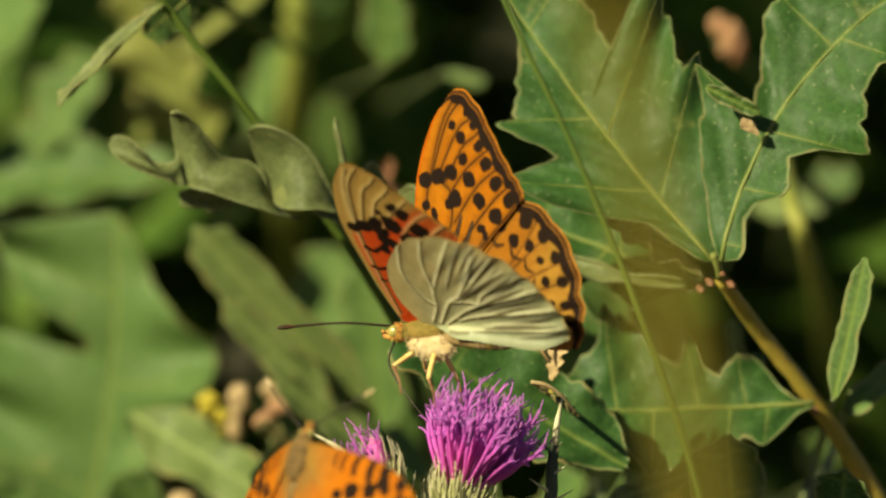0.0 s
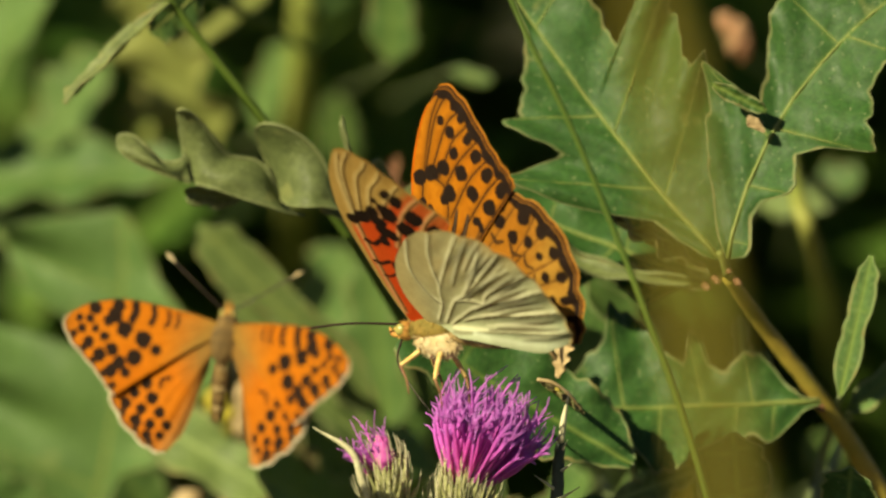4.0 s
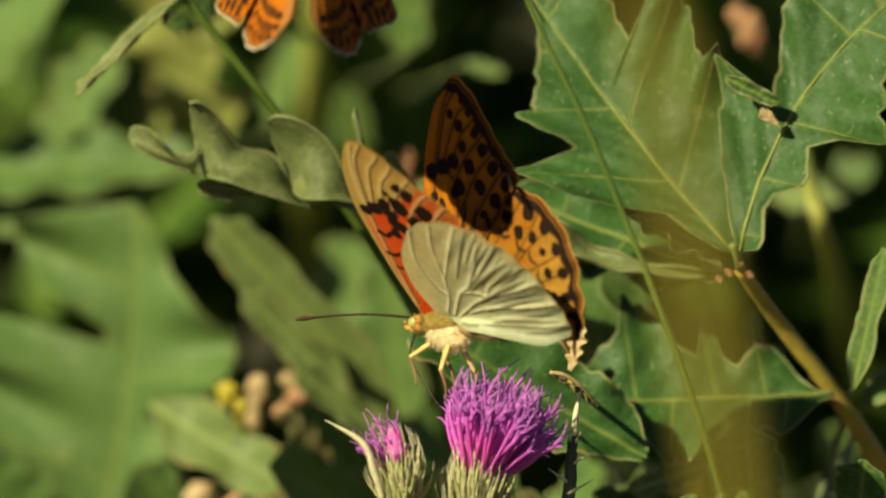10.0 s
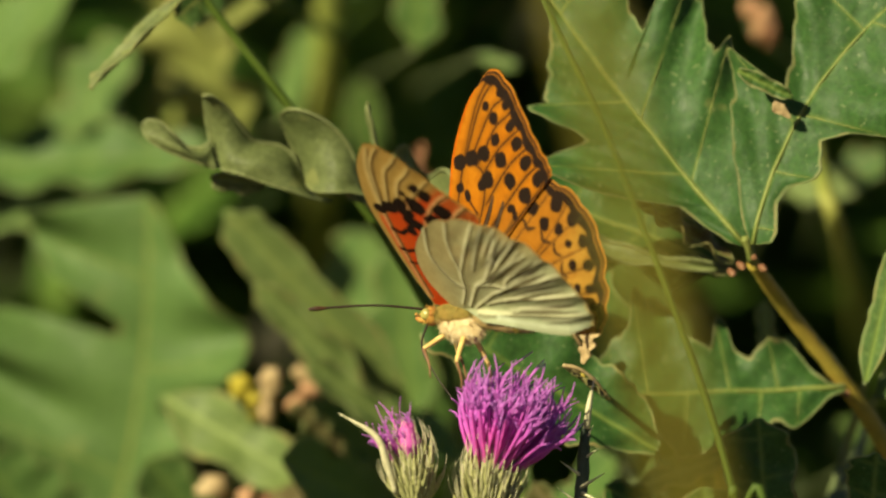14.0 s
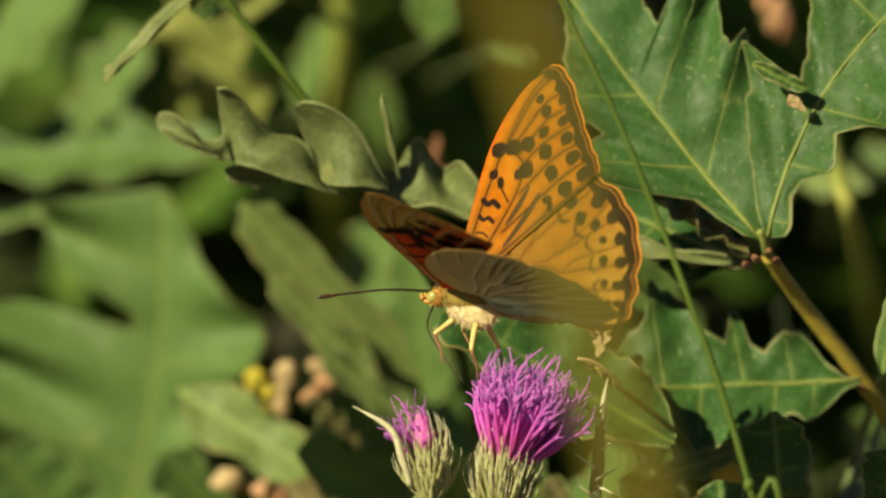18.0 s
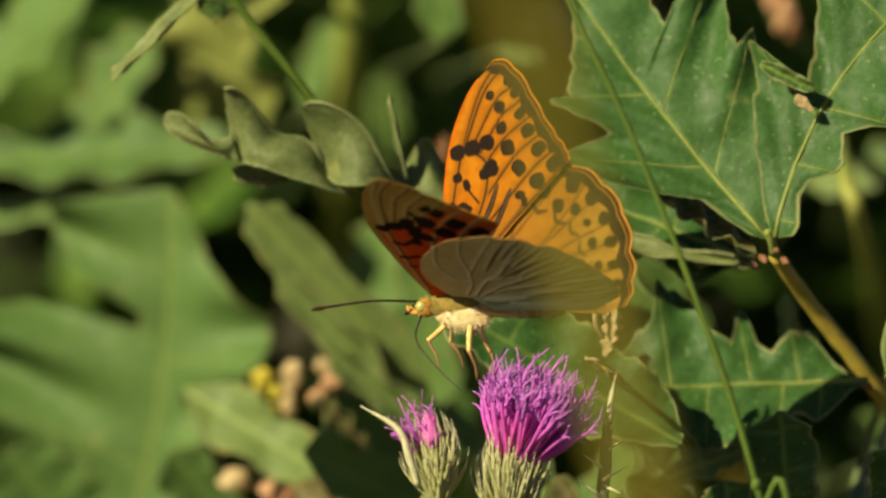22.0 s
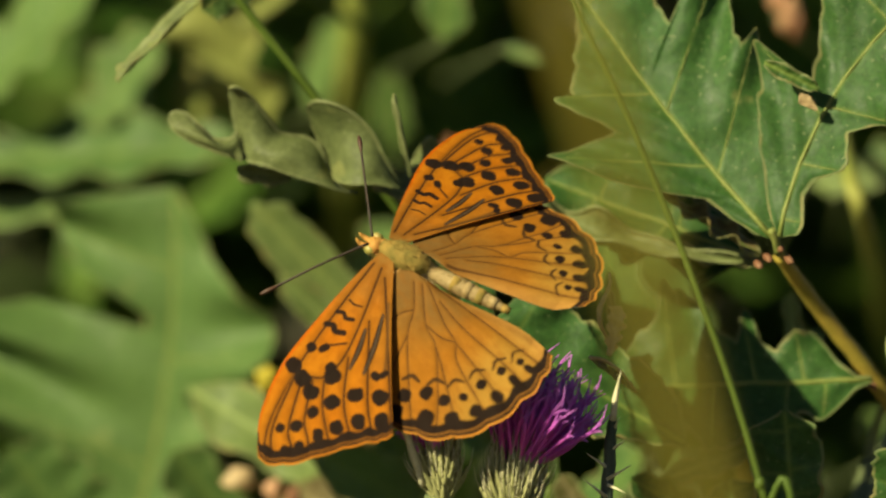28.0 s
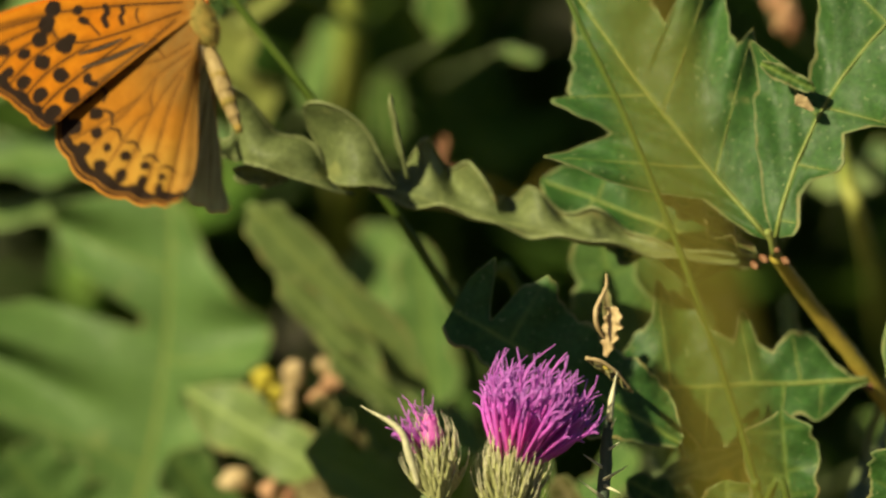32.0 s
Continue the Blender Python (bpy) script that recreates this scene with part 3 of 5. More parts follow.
def paint_fore_under(P, H, V):
    p = Paint(P, H, V, (0.62, 0.050, 0.008))
    p.lay(0.5 + 0.6 * grain(P, 2.0, 6), (0.70, 0.095, 0.014))
    tan, tawny = (0.52, 0.32, 0.09), (0.38, 0.21, 0.05)
    p.lay((P[..., 0] + 0.55 * P[..., 1] - 20.5) * 0.55 + 0.25 * grain(P, 0.8, 7), tan)
    p.lay((0.12 - H) / 0.05, tan)
    p.lay((V - 0.72) * 2.4 * (0.6 + grain(P, 1.2, 11)), tawny)
    for line in FORE_VEINS[:7]:
        p.draw(line, 1.0, (0.66, 0.50, 0.22), 0.55, 0.6)
        p.draw([(x + 0.05, y - 0.40) for x, y in line], 0.42, (0.15, 0.075, 0.018), 0.9)
    for line, w in (([(9.8, 0.9), (9.6, -0.3), (10.2, -1.4)], 0.5), ([(12.9, 1.3), (12.4, 0.2), (12.9, -1.6)], 0.75), ([(17.4, 0.7), (16.6, -0.6), (17.4, -1.8)], 0.9)):
        p.draw(line, w, INK)
    for x, y, rx, ry, a in ((22.0, 1.0, 0.8, 0.9, 0), (22.6, -1.1, 1.0, 1.1, 0), (23.7, -3.6, 1.1, 0.9, -0.5), (19.3, -4.4, 0.9, 1.6, -0.6), (23.4, -6.6, 1.2, 1.2, 0), (20.4, -8.7, 1.2, 1.35, 0.3),
                            (14.8, -6.2, 1.1, 1.0, 0), (16.0, -8.8, 0.7, 1.0, 0.2), (23.0, -11.4, 1.1, 1.5, 0.7), (20.3, -14.2, 1.0, 1.5, 0.7), (26.4, -5.2, 0.45, 0.45, 0), (28.0, -8.2, 0.6, 0.9, 0.7), (26.4, -9.6, 0.8, 1.2, 0.8), (21.7, -3.9, 0.8, 1.1, -0.4), (17.6, -2.9, 0.9, 0.7, 0), (11.8, -2.3, 0.8, 0.5, 0), (24.6, -6.2, 0.8, 0.9, 0), (17.8, -11.2, 0.9, 1.2, 0.5)):
        p.dab(x, y, rx * 1.36, ry * 1.3, INK, a)
    p.lay((V - 0.978) / 0.012, (0.40, 0.24, 0.07))
    return p.c


def paint_hind_under(P, H, V):
    p = Paint(P, H, V, (0.48, 0.46, 0.26))
    p.lay(0.3 + 0.9 * grain(P, 1.6, 8), (0.43, 0.37, 0.17))
    p.lay((H - 0.50) * 2.6 + 0.2 * grain(P, 1.5, 10), (0.37, 0.40, 0.235))
    p.lay((0.42 - H) * 2.4 + 0.2 * grain(P, 1.3, 13), (0.60, 0.48, 0.22))
    p.lay(np.clip(0.6 - np.abs(H - 0.36) * 3, 0, 1) * np.clip((V - 0.40) * 3, 0, 1) * np.clip(0.5 + 1.8 * grain(P, 1.2, 12), 0, 0.9), (0.50, 0.30, 0.10))
    line = (0.10, 0.07, 0.02)
    rng = np.random.default_rng(14)
    for k, vein in enumerate(HIND_VEINS):
        # pale line painted beside each vein, as the lit flank of a ridge
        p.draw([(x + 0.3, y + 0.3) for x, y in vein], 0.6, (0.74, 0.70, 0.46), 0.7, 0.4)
        p.draw(vein, 0.22 if k in (0, 7, 8, 9) else 0.30, line, 0.9, 0.14)
    # dark streaks, mostly painted pleat shade, and painted lit folds between the rear-half veins
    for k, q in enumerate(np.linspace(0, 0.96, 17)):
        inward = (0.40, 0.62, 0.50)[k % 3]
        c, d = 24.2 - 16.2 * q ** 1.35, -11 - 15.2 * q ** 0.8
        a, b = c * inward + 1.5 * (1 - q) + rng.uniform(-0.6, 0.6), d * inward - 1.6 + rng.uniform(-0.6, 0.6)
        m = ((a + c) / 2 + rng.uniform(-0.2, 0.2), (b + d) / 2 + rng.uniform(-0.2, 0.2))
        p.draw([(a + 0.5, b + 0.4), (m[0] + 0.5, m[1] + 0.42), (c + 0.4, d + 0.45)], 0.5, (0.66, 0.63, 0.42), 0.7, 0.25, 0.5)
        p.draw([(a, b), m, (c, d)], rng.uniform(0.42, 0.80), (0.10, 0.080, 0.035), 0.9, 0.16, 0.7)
    p.draw([(3, -9), (4.6, -17), (7.2, -25)], 0.6, (0.60, 0.64, 0.48), 0.8, 0.4)
    p.lay((H - 0.80) * 4, (0.32, 0.34, 0.225))
    p.draw([(1.0, -6.3), (2.0, -14), (5.2, -22.5)], 0.5, (0.16, 0.13, 0.07), 0.7, 0.4)
    p.lay((V - 0.978) / 0.01, (0.50, 0.40, 0.18))
    return p.c


def paint_small_fore(P, H, V):
    """The small fritillary: round single dots, short bars and a white fringe."""
    p = Paint(P, H, V, (0.44, 0.110, 0.003))
    p.lay(0.5 + 0.5 * grain(P, 2.5, 21), (0.49, 0.155, 0.007))
    p.lay((0.40 - V + 0.22 * (H - 0.4)) * 3.2 + 0.15 * grain(P, 1, 22), (0.27, 0.145, 0.030))
    p.lay((0.05 - H) / 0.04, (0.16, 0.075, 0.015))
    p.lay(np.clip((V - 0.86) * 7, 0, 1) * np.clip((0.40 - H) * 4, 0, 0.8), (0.24, 0.085, 0.010))
    for line, w in (([(10, 1.6), (9.7, 0), (10.3, -1.4)], 0.7), ([(12.4, 1.8), (11.9, 0.2), (12.6, -1.6)], 0.9), ([(16, 2.2), (15.6, 0.4), (16.2, -1.4)], 1.4), ([(20.4, 2.2), (20.2, 0.8), (20.8, -1.2)], 2.0)):
        p.draw(line, w, INK)
    for x, y, r in ((24.4, 1.4, 1.3), (25.0, -0.8, 1.5), (26.4, -2.2, 1.1), (22.4, -3.6, 1.6), (17.6, -5.2, 1.6), (19.2, -9.4, 1.6), (14.2, -7.0, 1.1), (30.0, 0.0, 1.3), (31.0, -2.4, 0.9), (29.4, -4.4, 0.8), (27.0, -5.8, 1.0),
                    (24.8, -8.4, 1.3), (22.6, -11.0, 1.35), (32.6, -4.8, 0.9), (30.6, -7.6, 1.15), (27.6, -10.0, 1.35), (24.4, -13.2, 1.3), (20.8, -13.0, 1.0), (33.6, -2.6, 0.8)):
        p.dab(x, y, r * 1.15, r * 1.2, INK, x)
    for x, y in ((34.6, -6.4), (31.8, -9.2), (29.0, -11.6), (26.4, -14.2), (23.6, -16.4)):
        p.dab(x, y, 0.9, 1.1, INK, 0.8)
    p.lay((V - 0.968) / 0.01, (0.16, 0.075, 0.02))
    p.lay((V - 0.987) / 0.005, (0.62, 0.54, 0.40))
    return p.c


def paint_small_hind(P, H, V):
    p = Paint(P, H, V, (0.44, 0.110, 0.004))
    p.lay(0.5 + 0.5 * grain(P, 2.2, 23), (0.49, 0.150, 0.008))
    p.lay((0.44 - V) * 3.4 + 0.15 * grain(P, 0.8, 24), (0.24, 0.125, 0.03))
    p.lay((H - 0.82) * 5 + 0.1 * grain(P, 0.6, 25), (0.30, 0.16, 0.05))
    p.draw([(12, -4), (13.4, -6), (12.2, -8)], 0.9, INK)
    p.draw([(9.6, -10), (11.4, -10.6), (11.6, -12.4)], 0.8, INK)
    for x, y, r in ((16.0, -1.6, 1.2), (16.4, -5.0, 1.2), (16.0, -9.4, 1.3), (15.0, -12.4, 1.2), (13.0, -15.2, 1.3), (10.6, -18.0, 1.2), (8.4, -20.4, 1.0),
                    (19.6, -3.4, 1.1), (20.0, -7.6, 1.1), (19.4, -11.6, 1.0), (17.6, -15.0, 1.1), (15.2, -18.2, 1.1), (12.4, -21.0, 1.1), (9.6, -23.0, 0.9),
                    (21.9, -5.2, 1.1), (22.4, -9.6, 1.3), (21.6, -14.0, 1.2), (19.2, -17.8, 1.2), (16.0, -21.0, 1.3), (12.6, -23.6, 1.1)):
        p.dab(x, y, r * 1.12, r * 1.12, INK, y)
    for x, y in ((24.0, -7.4), (24.0, -11.9), (22.6, -16.2), (19.6, -20.0), (15.6, -23.0), (11.6, -25.0)):
        p.dab(x, y, 1.0, 1.0, INK)
    p.lay((V - 0.958) / 0.012, (0.16, 0.075, 0.02))
    p.lay((V - 0.983) / 0.006, (0.62, 0.56, 0.42))
    return p.c


def paint_small_hind_under(P, H, V):
    p = Paint(P, H, V, (0.34, 0.17, 0.05))
    p.lay(0.5 + 0.6 * grain(P, 1.8, 26), (0.46, 0.30, 0.10))
    for k in range(7):
        h = 0.07 + 0.125 * k
        p.spot(h, 0.80, 1.2, 1.0, (0.20, 0.08, 0.03))
        p.spot(h, 0.90, 1.1, 1.1, (0.80, 0.80, 0.74))
        p.spot(h, 0.58, 1.5 + 0.5 * (k % 2), 1.1, (0.80, 0.80, 0.74))
        p.spot(h * 0.8 + 0.1, 0.34, 1.1, 0.9, (0.78, 0.78, 0.70))
    p.lay((V - 0.972) / 0.008, (0.70, 0.62, 0.48))
    return p.c


def wing_mesh(name, w, upper, under, side, nh, nv, scallop, camber):
    """Both faces of one wing; side 1 for the insect's right, -1 for its left."""
    P, H, V = wing_net(w, nh, nv, scallop)
    hind = w is HIND
    if hind:
        fold = np.clip((H - 0.72) / 0.28, 0, 1)
        z = -camber * (1 - H) * V * 1.1 - 2.0 * fold ** 1.8 * np.clip(V * 6, 0, 1) * np.clip((1.02 - V) * 5, 0, 1)
    else:
        z = camber * (0.2 + 0.9 * H) * V - camber * 0.3 * V ** 2
    z = z + (0.20 * np.clip(V - 0.35, 0, 1) * np.clip(H * 3 - 0.4, 0, 1) if hind else 0.018 * V) * np.cos(2 * math.pi * 8.7 * H + 1.5 * np.sin(5 * V))
    ridge = np.full(H.shape, 1e9)
    for vein in HIND_VEINS if hind else FORE_VEINS:
        ridge = np.minimum(ridge, line_distance(P, vein)[0])
    z = z - (0.085 if hind else 0.05) * np.exp(-(ridge / 0.32) ** 2) + (0.04 if hind else 0.02) * np.clip(ridge, 0, 1.5)
    top = np.stack([P[..., 0] * side, P[..., 1], z], -1)
    low = top.copy()
    low[..., 2] -= 0.07
    v = np.concatenate([top.reshape(-1, 3), low.reshape(-1, 3)]) * MM
    i = np.arange(nh * nv).reshape(nh, nv)
    q = np.stack([i[:-1, :-1], i[:-1, 1:], i[1:, 1:], i[1:, :-1]], -1).reshape(-1, 4)
    if side > 0:
        q = q[:, ::-1]
    k = nh * nv
    edge = np.concatenate([i[0, :], i[1:, -1], i[-1, -2::-1], i[-2:0:-1, 0]])
    nxt = np.roll(edge, -1)
    rim = np.stack([edge, nxt, nxt + k, edge + k], -1)
    if side > 0:
        rim = rim[:, ::-1]
    me = mesh(name, v.tolist(), np.concatenate([q, q[:, ::-1] + k, rim]).tolist(), WING)
    col = np.concatenate([upper(P, H, V).reshape(-1, 3), under(P, H, V).reshape(-1, 3)])
    a = me.color_attributes.new("pattern", "FLOAT_COLOR", "POINT")
    a.data.foreach_set("color", np.concatenate([col, np.ones((len(col), 1))], 1).astype(np.float32).ravel())
    return me


def hairs(name, size, material, count, length, seed, taper=0.0):
    """Short fur standing on a rounded body."""
    rng = np.random.default_rng(seed)
    verts, faces = [], []
    for _ in range(count):
        d = rng.normal(size=3)
        d /= np.linalg.norm(d)
        t = 1 + taper * d[1]
        p = np.array([d[0] * size[0] * t, d[1] * size[1], d[2] * size[2] * t])
        out = d + np.array([0, -0.7, 0]) + rng.normal(size=3) * 0.25
        out /= np.linalg.norm(out)
        s = np.cross(out, rng.normal(size=3))
        s /= np.linalg.norm(s)
        w = 0.00006
        tip = p + out * length * rng.uniform(0.5, 1.1)
        b = len(verts)
        e = np.cross(out, s)
        verts += [p + s * w, p - s * w * 0.5 + e * w, p - s * w * 0.5 - e * w, tip]
        faces += [(b, b + 1, b + 3), (b + 1, b + 2, b + 3), (b + 2, b, b + 3)]
    return mesh(name, verts, faces, material, smooth=False)


def butterfly(label, small=False):
    """An insect facing y with its back along z; returns it with its four wings."""
    b = thing("butterfly", Matrix.Identity(4), label, "butterfly", "butterflies")
    fat = 1.35 if small else 1.0
    th = part("thorax", lump("thorax", (2.3 * fat * MM, 4.3 * fat * MM, 2.4 * MM), FUR_BROWN if small else FUR_GREEN, 0.1, 1), b)
    part("fur", hairs("fur", (2.2 * fat * MM, 4.2 * fat * MM, 2.3 * MM), FUR_BROWN if small else FUR_GREEN, 520, 0.9 * MM, 3), th)
    br = part("breast", lump("breast", (2.1 * MM, 4.5 * MM, 2.3 * MM), FUR_PALE, 0.2, 2), b, "pale cream furry breast", pose(0, -0.0012, -0.0019, 10))
    part("fur", hairs("fur", (2.1 * MM, 4.4 * MM, 2.3 * MM), FUR_PALE, 760, 1.0 * MM, 4), br)
    hd = part("head", lump("head", (1.6 * MM, 1.35 * MM, 1.45 * MM), FACE, 0.08, 5), b, "orange furry head", pose(0, 0.0052, -0.0004))
    part("fur", hairs("fur", (1.5 * MM, 1.3 * MM, 1.4 * MM), FACE, 160, 0.8 * MM, 6), hd)
    for sd in (-1, 1):
        part("eye", lump("eye", (0.75 * MM, 0.95 * MM, 0.95 * MM), EYE_MAT, 0.0, 7), hd, "yellow-green compound eye", pose(sd * 0.0012, 0.0003, 0.0002))
        part("palp", tube("palp", [(sd * 0.0005, 0.001, -0.0007), (sd * 0.0006, 0.0024, -0.0005), (sd * 0.0005, 0.0031, 0.0004)], [0.0005, 0.00045, 0.0002], FACE, 7, 8), hd)
        an = part("antenna", tube("antenna", [(sd * 0.0006, 0.0008, 0.0010), (sd * 0.0070, 0.0055, 0.0011), (sd * 0.0138, 0.0106, 0.0001)], [0.00021, 0.00018, 0.0002], DARK, 6, 16), hd)
        part("club", tube("club", [(sd * 0.0130, 0.0100, 0.0002), (sd * 0.0143, 0.0110, 0.0), (sd * 0.0153, 0.0118, -0.0002)], [0.0002, 0.00042, 0.00022], FUR_PALE if small else CLUB, 7, 8), an)
    part("proboscis", tube("proboscis", [(0, 0.0060, -0.0012), (0, 0.0071, -0.0052), (0, 0.0036, -0.0096), (0, -0.0004, -0.0132)], [0.00022, 0.00014, 0.00012, 0.00008], DARK, 6, 18), b)
    ab = part("abdomen", lump("abdomen", (1.35 * fat * MM, 7.6 * MM, 1.3 * fat * MM), FUR_BROWN if small else ABDOMEN, 0.06, 8, 26, 16, 0.18), b, "banded buff abdomen", pose(0, -0.0108, -0.0012, 4))
    for k in range(6):
        y = 0.0045 - 0.0022 * k
        r = 1.32 * fat * MM * math.sqrt(max(0.05, 1 - (y / 0.0077) ** 2)) * (1 + 0.18 * y / 0.0076)
        part("segment", tube("segment", [(0, y, 0), (0, y - 0.0012, 0)], [r * 1.03, r * 1.0], (FUR_BROWN if small else FUR_GREEN) if k % 2 else ABDOMEN, 16, 3), ab)
    part("fur", hairs("fur", (1.3 * fat * MM, 7.4 * MM, 1.25 * fat * MM), FUR_BROWN if small else FUR_GREEN, 260, 0.7 * MM, 9, 0.18), ab)
    for sd in (-1, 1):
        for y, kx, ky, kz, fx, fy, fz in ((0.0014, 0.0038, 0.0030, -0.0056, 0.0040, 0.0010, -0.0100), (-0.0030, 0.0036, -0.0040, -0.0075, 0.0030, -0.0050, -0.0120)):
            lg = part("leg", tube("leg", [(sd * 0.0012, y, -0.0034), (sd * kx * 0.7, (y + ky) / 2, (kz - 0.0036) / 2), (sd * kx, ky, kz)], [0.00046, 0.00042, 0.00032], LEG, 7, 10), b, "yellow leg")
            part("foot", tube("foot", [(sd * kx, ky, kz), (sd * (kx + fx) / 2, (ky + fy) / 2 - 0.0004, (kz + fz) / 2), (sd * fx, fy, fz)], [0.00028, 0.00018, 0.0001], TWIG_RED, 6, 8), lg, "brown foot")
    wings = []
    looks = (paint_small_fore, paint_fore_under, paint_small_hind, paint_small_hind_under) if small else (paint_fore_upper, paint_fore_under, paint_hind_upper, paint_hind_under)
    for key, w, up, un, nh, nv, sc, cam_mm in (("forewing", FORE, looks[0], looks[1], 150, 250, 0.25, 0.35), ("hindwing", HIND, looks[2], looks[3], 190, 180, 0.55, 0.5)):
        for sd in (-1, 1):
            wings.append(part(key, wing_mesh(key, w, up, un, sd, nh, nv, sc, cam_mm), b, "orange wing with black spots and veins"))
    return b, wings


def wing_pose(hind, side, flap, sweep):
    """A wing on its hinge: flap degrees above level, sweep degrees forwards."""
    y = -0.0012 if hind else 0.0022
    return pose(side * 0.0015, y, 0.0008 if hind else 0.0013) @ pose(0, 0, 0, 0, -side * flap, 0) @ pose(0, 0, 0, 0, 0, side * sweep)


# ---- ground ----
def ground():
    n, R = 60, 400.0
    verts, faces = [], []
    for i in range(n + 1):
        for j in range(n + 1):
            u, v = (i / n * 2 - 1), (j / n * 2 - 1)
            x, y = math.copysign(abs(u) ** 3 * R, u), math.copysign(abs(v) ** 3 * R, v)
            verts.append((x, y, 0.04 * noise.noise(Vector((x * 0.8, y * 0.8, 0))) - 0.02))
    for i in range(n):
        for j in range(n):
            a = i * (n + 1) + j
            faces.append((a, a + n + 1, a + n + 2, a + 1))
    return tagged(new("ground", mesh("ground", verts, faces, SOIL)), "dark earth under the shrubs", "ground", kind="structure")


ground()


# ---- thistle ----
def floret_meshes():
    """Florets: a tube that opens into thin curling lobes, with a long fine style."""
    out = []
    for k in range(8):
        rng = np.random.default_rng(40 + k)
        L = 0.0105 + 0.0016 * rng.uniform(-1, 1)
        bend, w = rng.uniform(-0.0004, 0.0012), rng.uniform(-0.0006, 0.0006)
        v, f, al = tube_data([(0, 0, 0), (w * 0.4, L * 0.45, bend * 0.2), (w, L * 0.8, bend * 0.7), (w * 1.4, L, bend * 1.3)], [0.00020, 0.00024, 0.00032, 0.00026], 6, 10)
        al = al * 0.6
        top = np.array([w * 1.4, L, bend * 1.3])
        runs = []
        for _ in range(3):
            c = rng.normal(size=3) * np.array([0.0009, 0.0003, 0.0009])
            runs.append((top - [0, 0.0006, 0], top + c * 0.5 + [0, 0.0014, 0.0002], top + c * 1.3 + [0, 0.0026, 0.0006], 0.00020))
        c = rng.normal(size=3) * np.array([0.0007, 0.0004, 0.0007])
        runs.append((top - [0, 0.0006, 0], top + c * 0.6 + [0, 0.0028, 0.0006], top + c * 2.0 + [0, 0.0052, 0.0022], 0.00017))
        for p, q, r, fat in runs:
            vv, ff, aa = tube_data([p, q, r], [fat, fat * 0.9, fat * 0.5], 4, 6, start=len(v))
            v, f, al = v + vv, f + ff, np.concatenate([al, 0.6 + 0.4 * aa])
        out.append(mesh("floret", v, f, FLORET, along=al))
    return out


FLORETS = floret_meshes()


def bract_mesh():
    verts, faces = [], []
    for k in range(6):
        s = k / 5
        w = 0.00052 * (1 - s) ** 0.8 + 0.00008
        verts += [(-w, 0.0038 * s, 0.0008 * s * s), (0, 0.0038 * s, 0.0004 + 0.0008 * s * s), (w, 0.0038 * s, 0.0008 * s * s), (0, 0.0038 * s, -0.0002 + 0.0008 * s * s)]
    for k in range(5):
        for j in range(4):
            a, b = 4 * k + j, 4 * k + (j + 1) % 4
            faces.append((a, b, b + 4, a + 4))
    return mesh("bract", verts, faces, BRACT)


BRACT_ME = bract_mesh()
SPINE_ME = tube("spine", [(0, 0.0035, 0.0007), (0, 0.0050, 0.0013), (0, 0.0066, 0.0026)], [0.00012, 0.00008, 0.00002], SPINE, 4, 5)


def thistle_head(parent, m, radius, height, florets, spread, lean, size, bracts, seed):
    """A flower head with its axis along z at m."""
    rng = np.random.default_rng(seed)
    cup = part("involucre", lump("involucre", (radius, height / 2, radius), THISTLE_STEM, 0.06, seed, 14, 18, -0.1), parent, "green spiny flower cup", m @ pose(0, 0, -height / 2, 90))
    for k in range(bracts):
        ring = k / bracts
        a = k * 2.39996
        zz = -height * (0.92 - 0.86 * ring)
        prof = radius * math.sqrt(max(0.1, 1 - ((zz + height / 2) / (height / 2)) ** 2)) * 0.96
        out = 44 - 32 * ring + rng.uniform(-10, 18)
        mm = m @ pose(0, 0, zz, 0, 0, math.degrees(a)) @ pose(prof, 0, 0, 0, 0, -90) @ pose(0, 0, 0, 90 - out)
        br = part("bract", BRACT_ME, parent, "", mm)
        part("spine", SPINE_ME, br)
    for k in range(florets):
        q = math.sqrt((k + 0.5) / florets)
        a = k * 2.39996
        tilt = spread * q ** 1.1 * (1 + rng.uniform(-0.12, 0.12))
        base = pose(math.cos(a) * q * radius * 0.70, math.sin(a) * q * radius * 0.70, -0.0012 - 0.0012 * q)
        mm = m @ base @ pose(0, 0, 0, 0, lean, 0) @ pose(0, 0, 0, 0, 0, math.degrees(a) - 90) @ pose(0, 0, 0, 90 - tilt, rng.uniform(-30, 30))
        g = size * rng.uniform(0.80, 1.14) * (1.06 - 0.16 * q)
        ob = part("floret", FLORETS[int(rng.integers(8))], parent, "", mm)
        ob.scale = (size, g, size)
    return cup


def plan_pose(x, y, d, rx=0, ry=0, rz=0):
    """A pose at a plan place, turned in the plan's own axes (x across, y away, z up)."""
    return Matrix.Translation(spot(x, y, d)) @ PLAN.to_3x3().to_4x4() @ pose(0, 0, 0, rx, ry, rz)


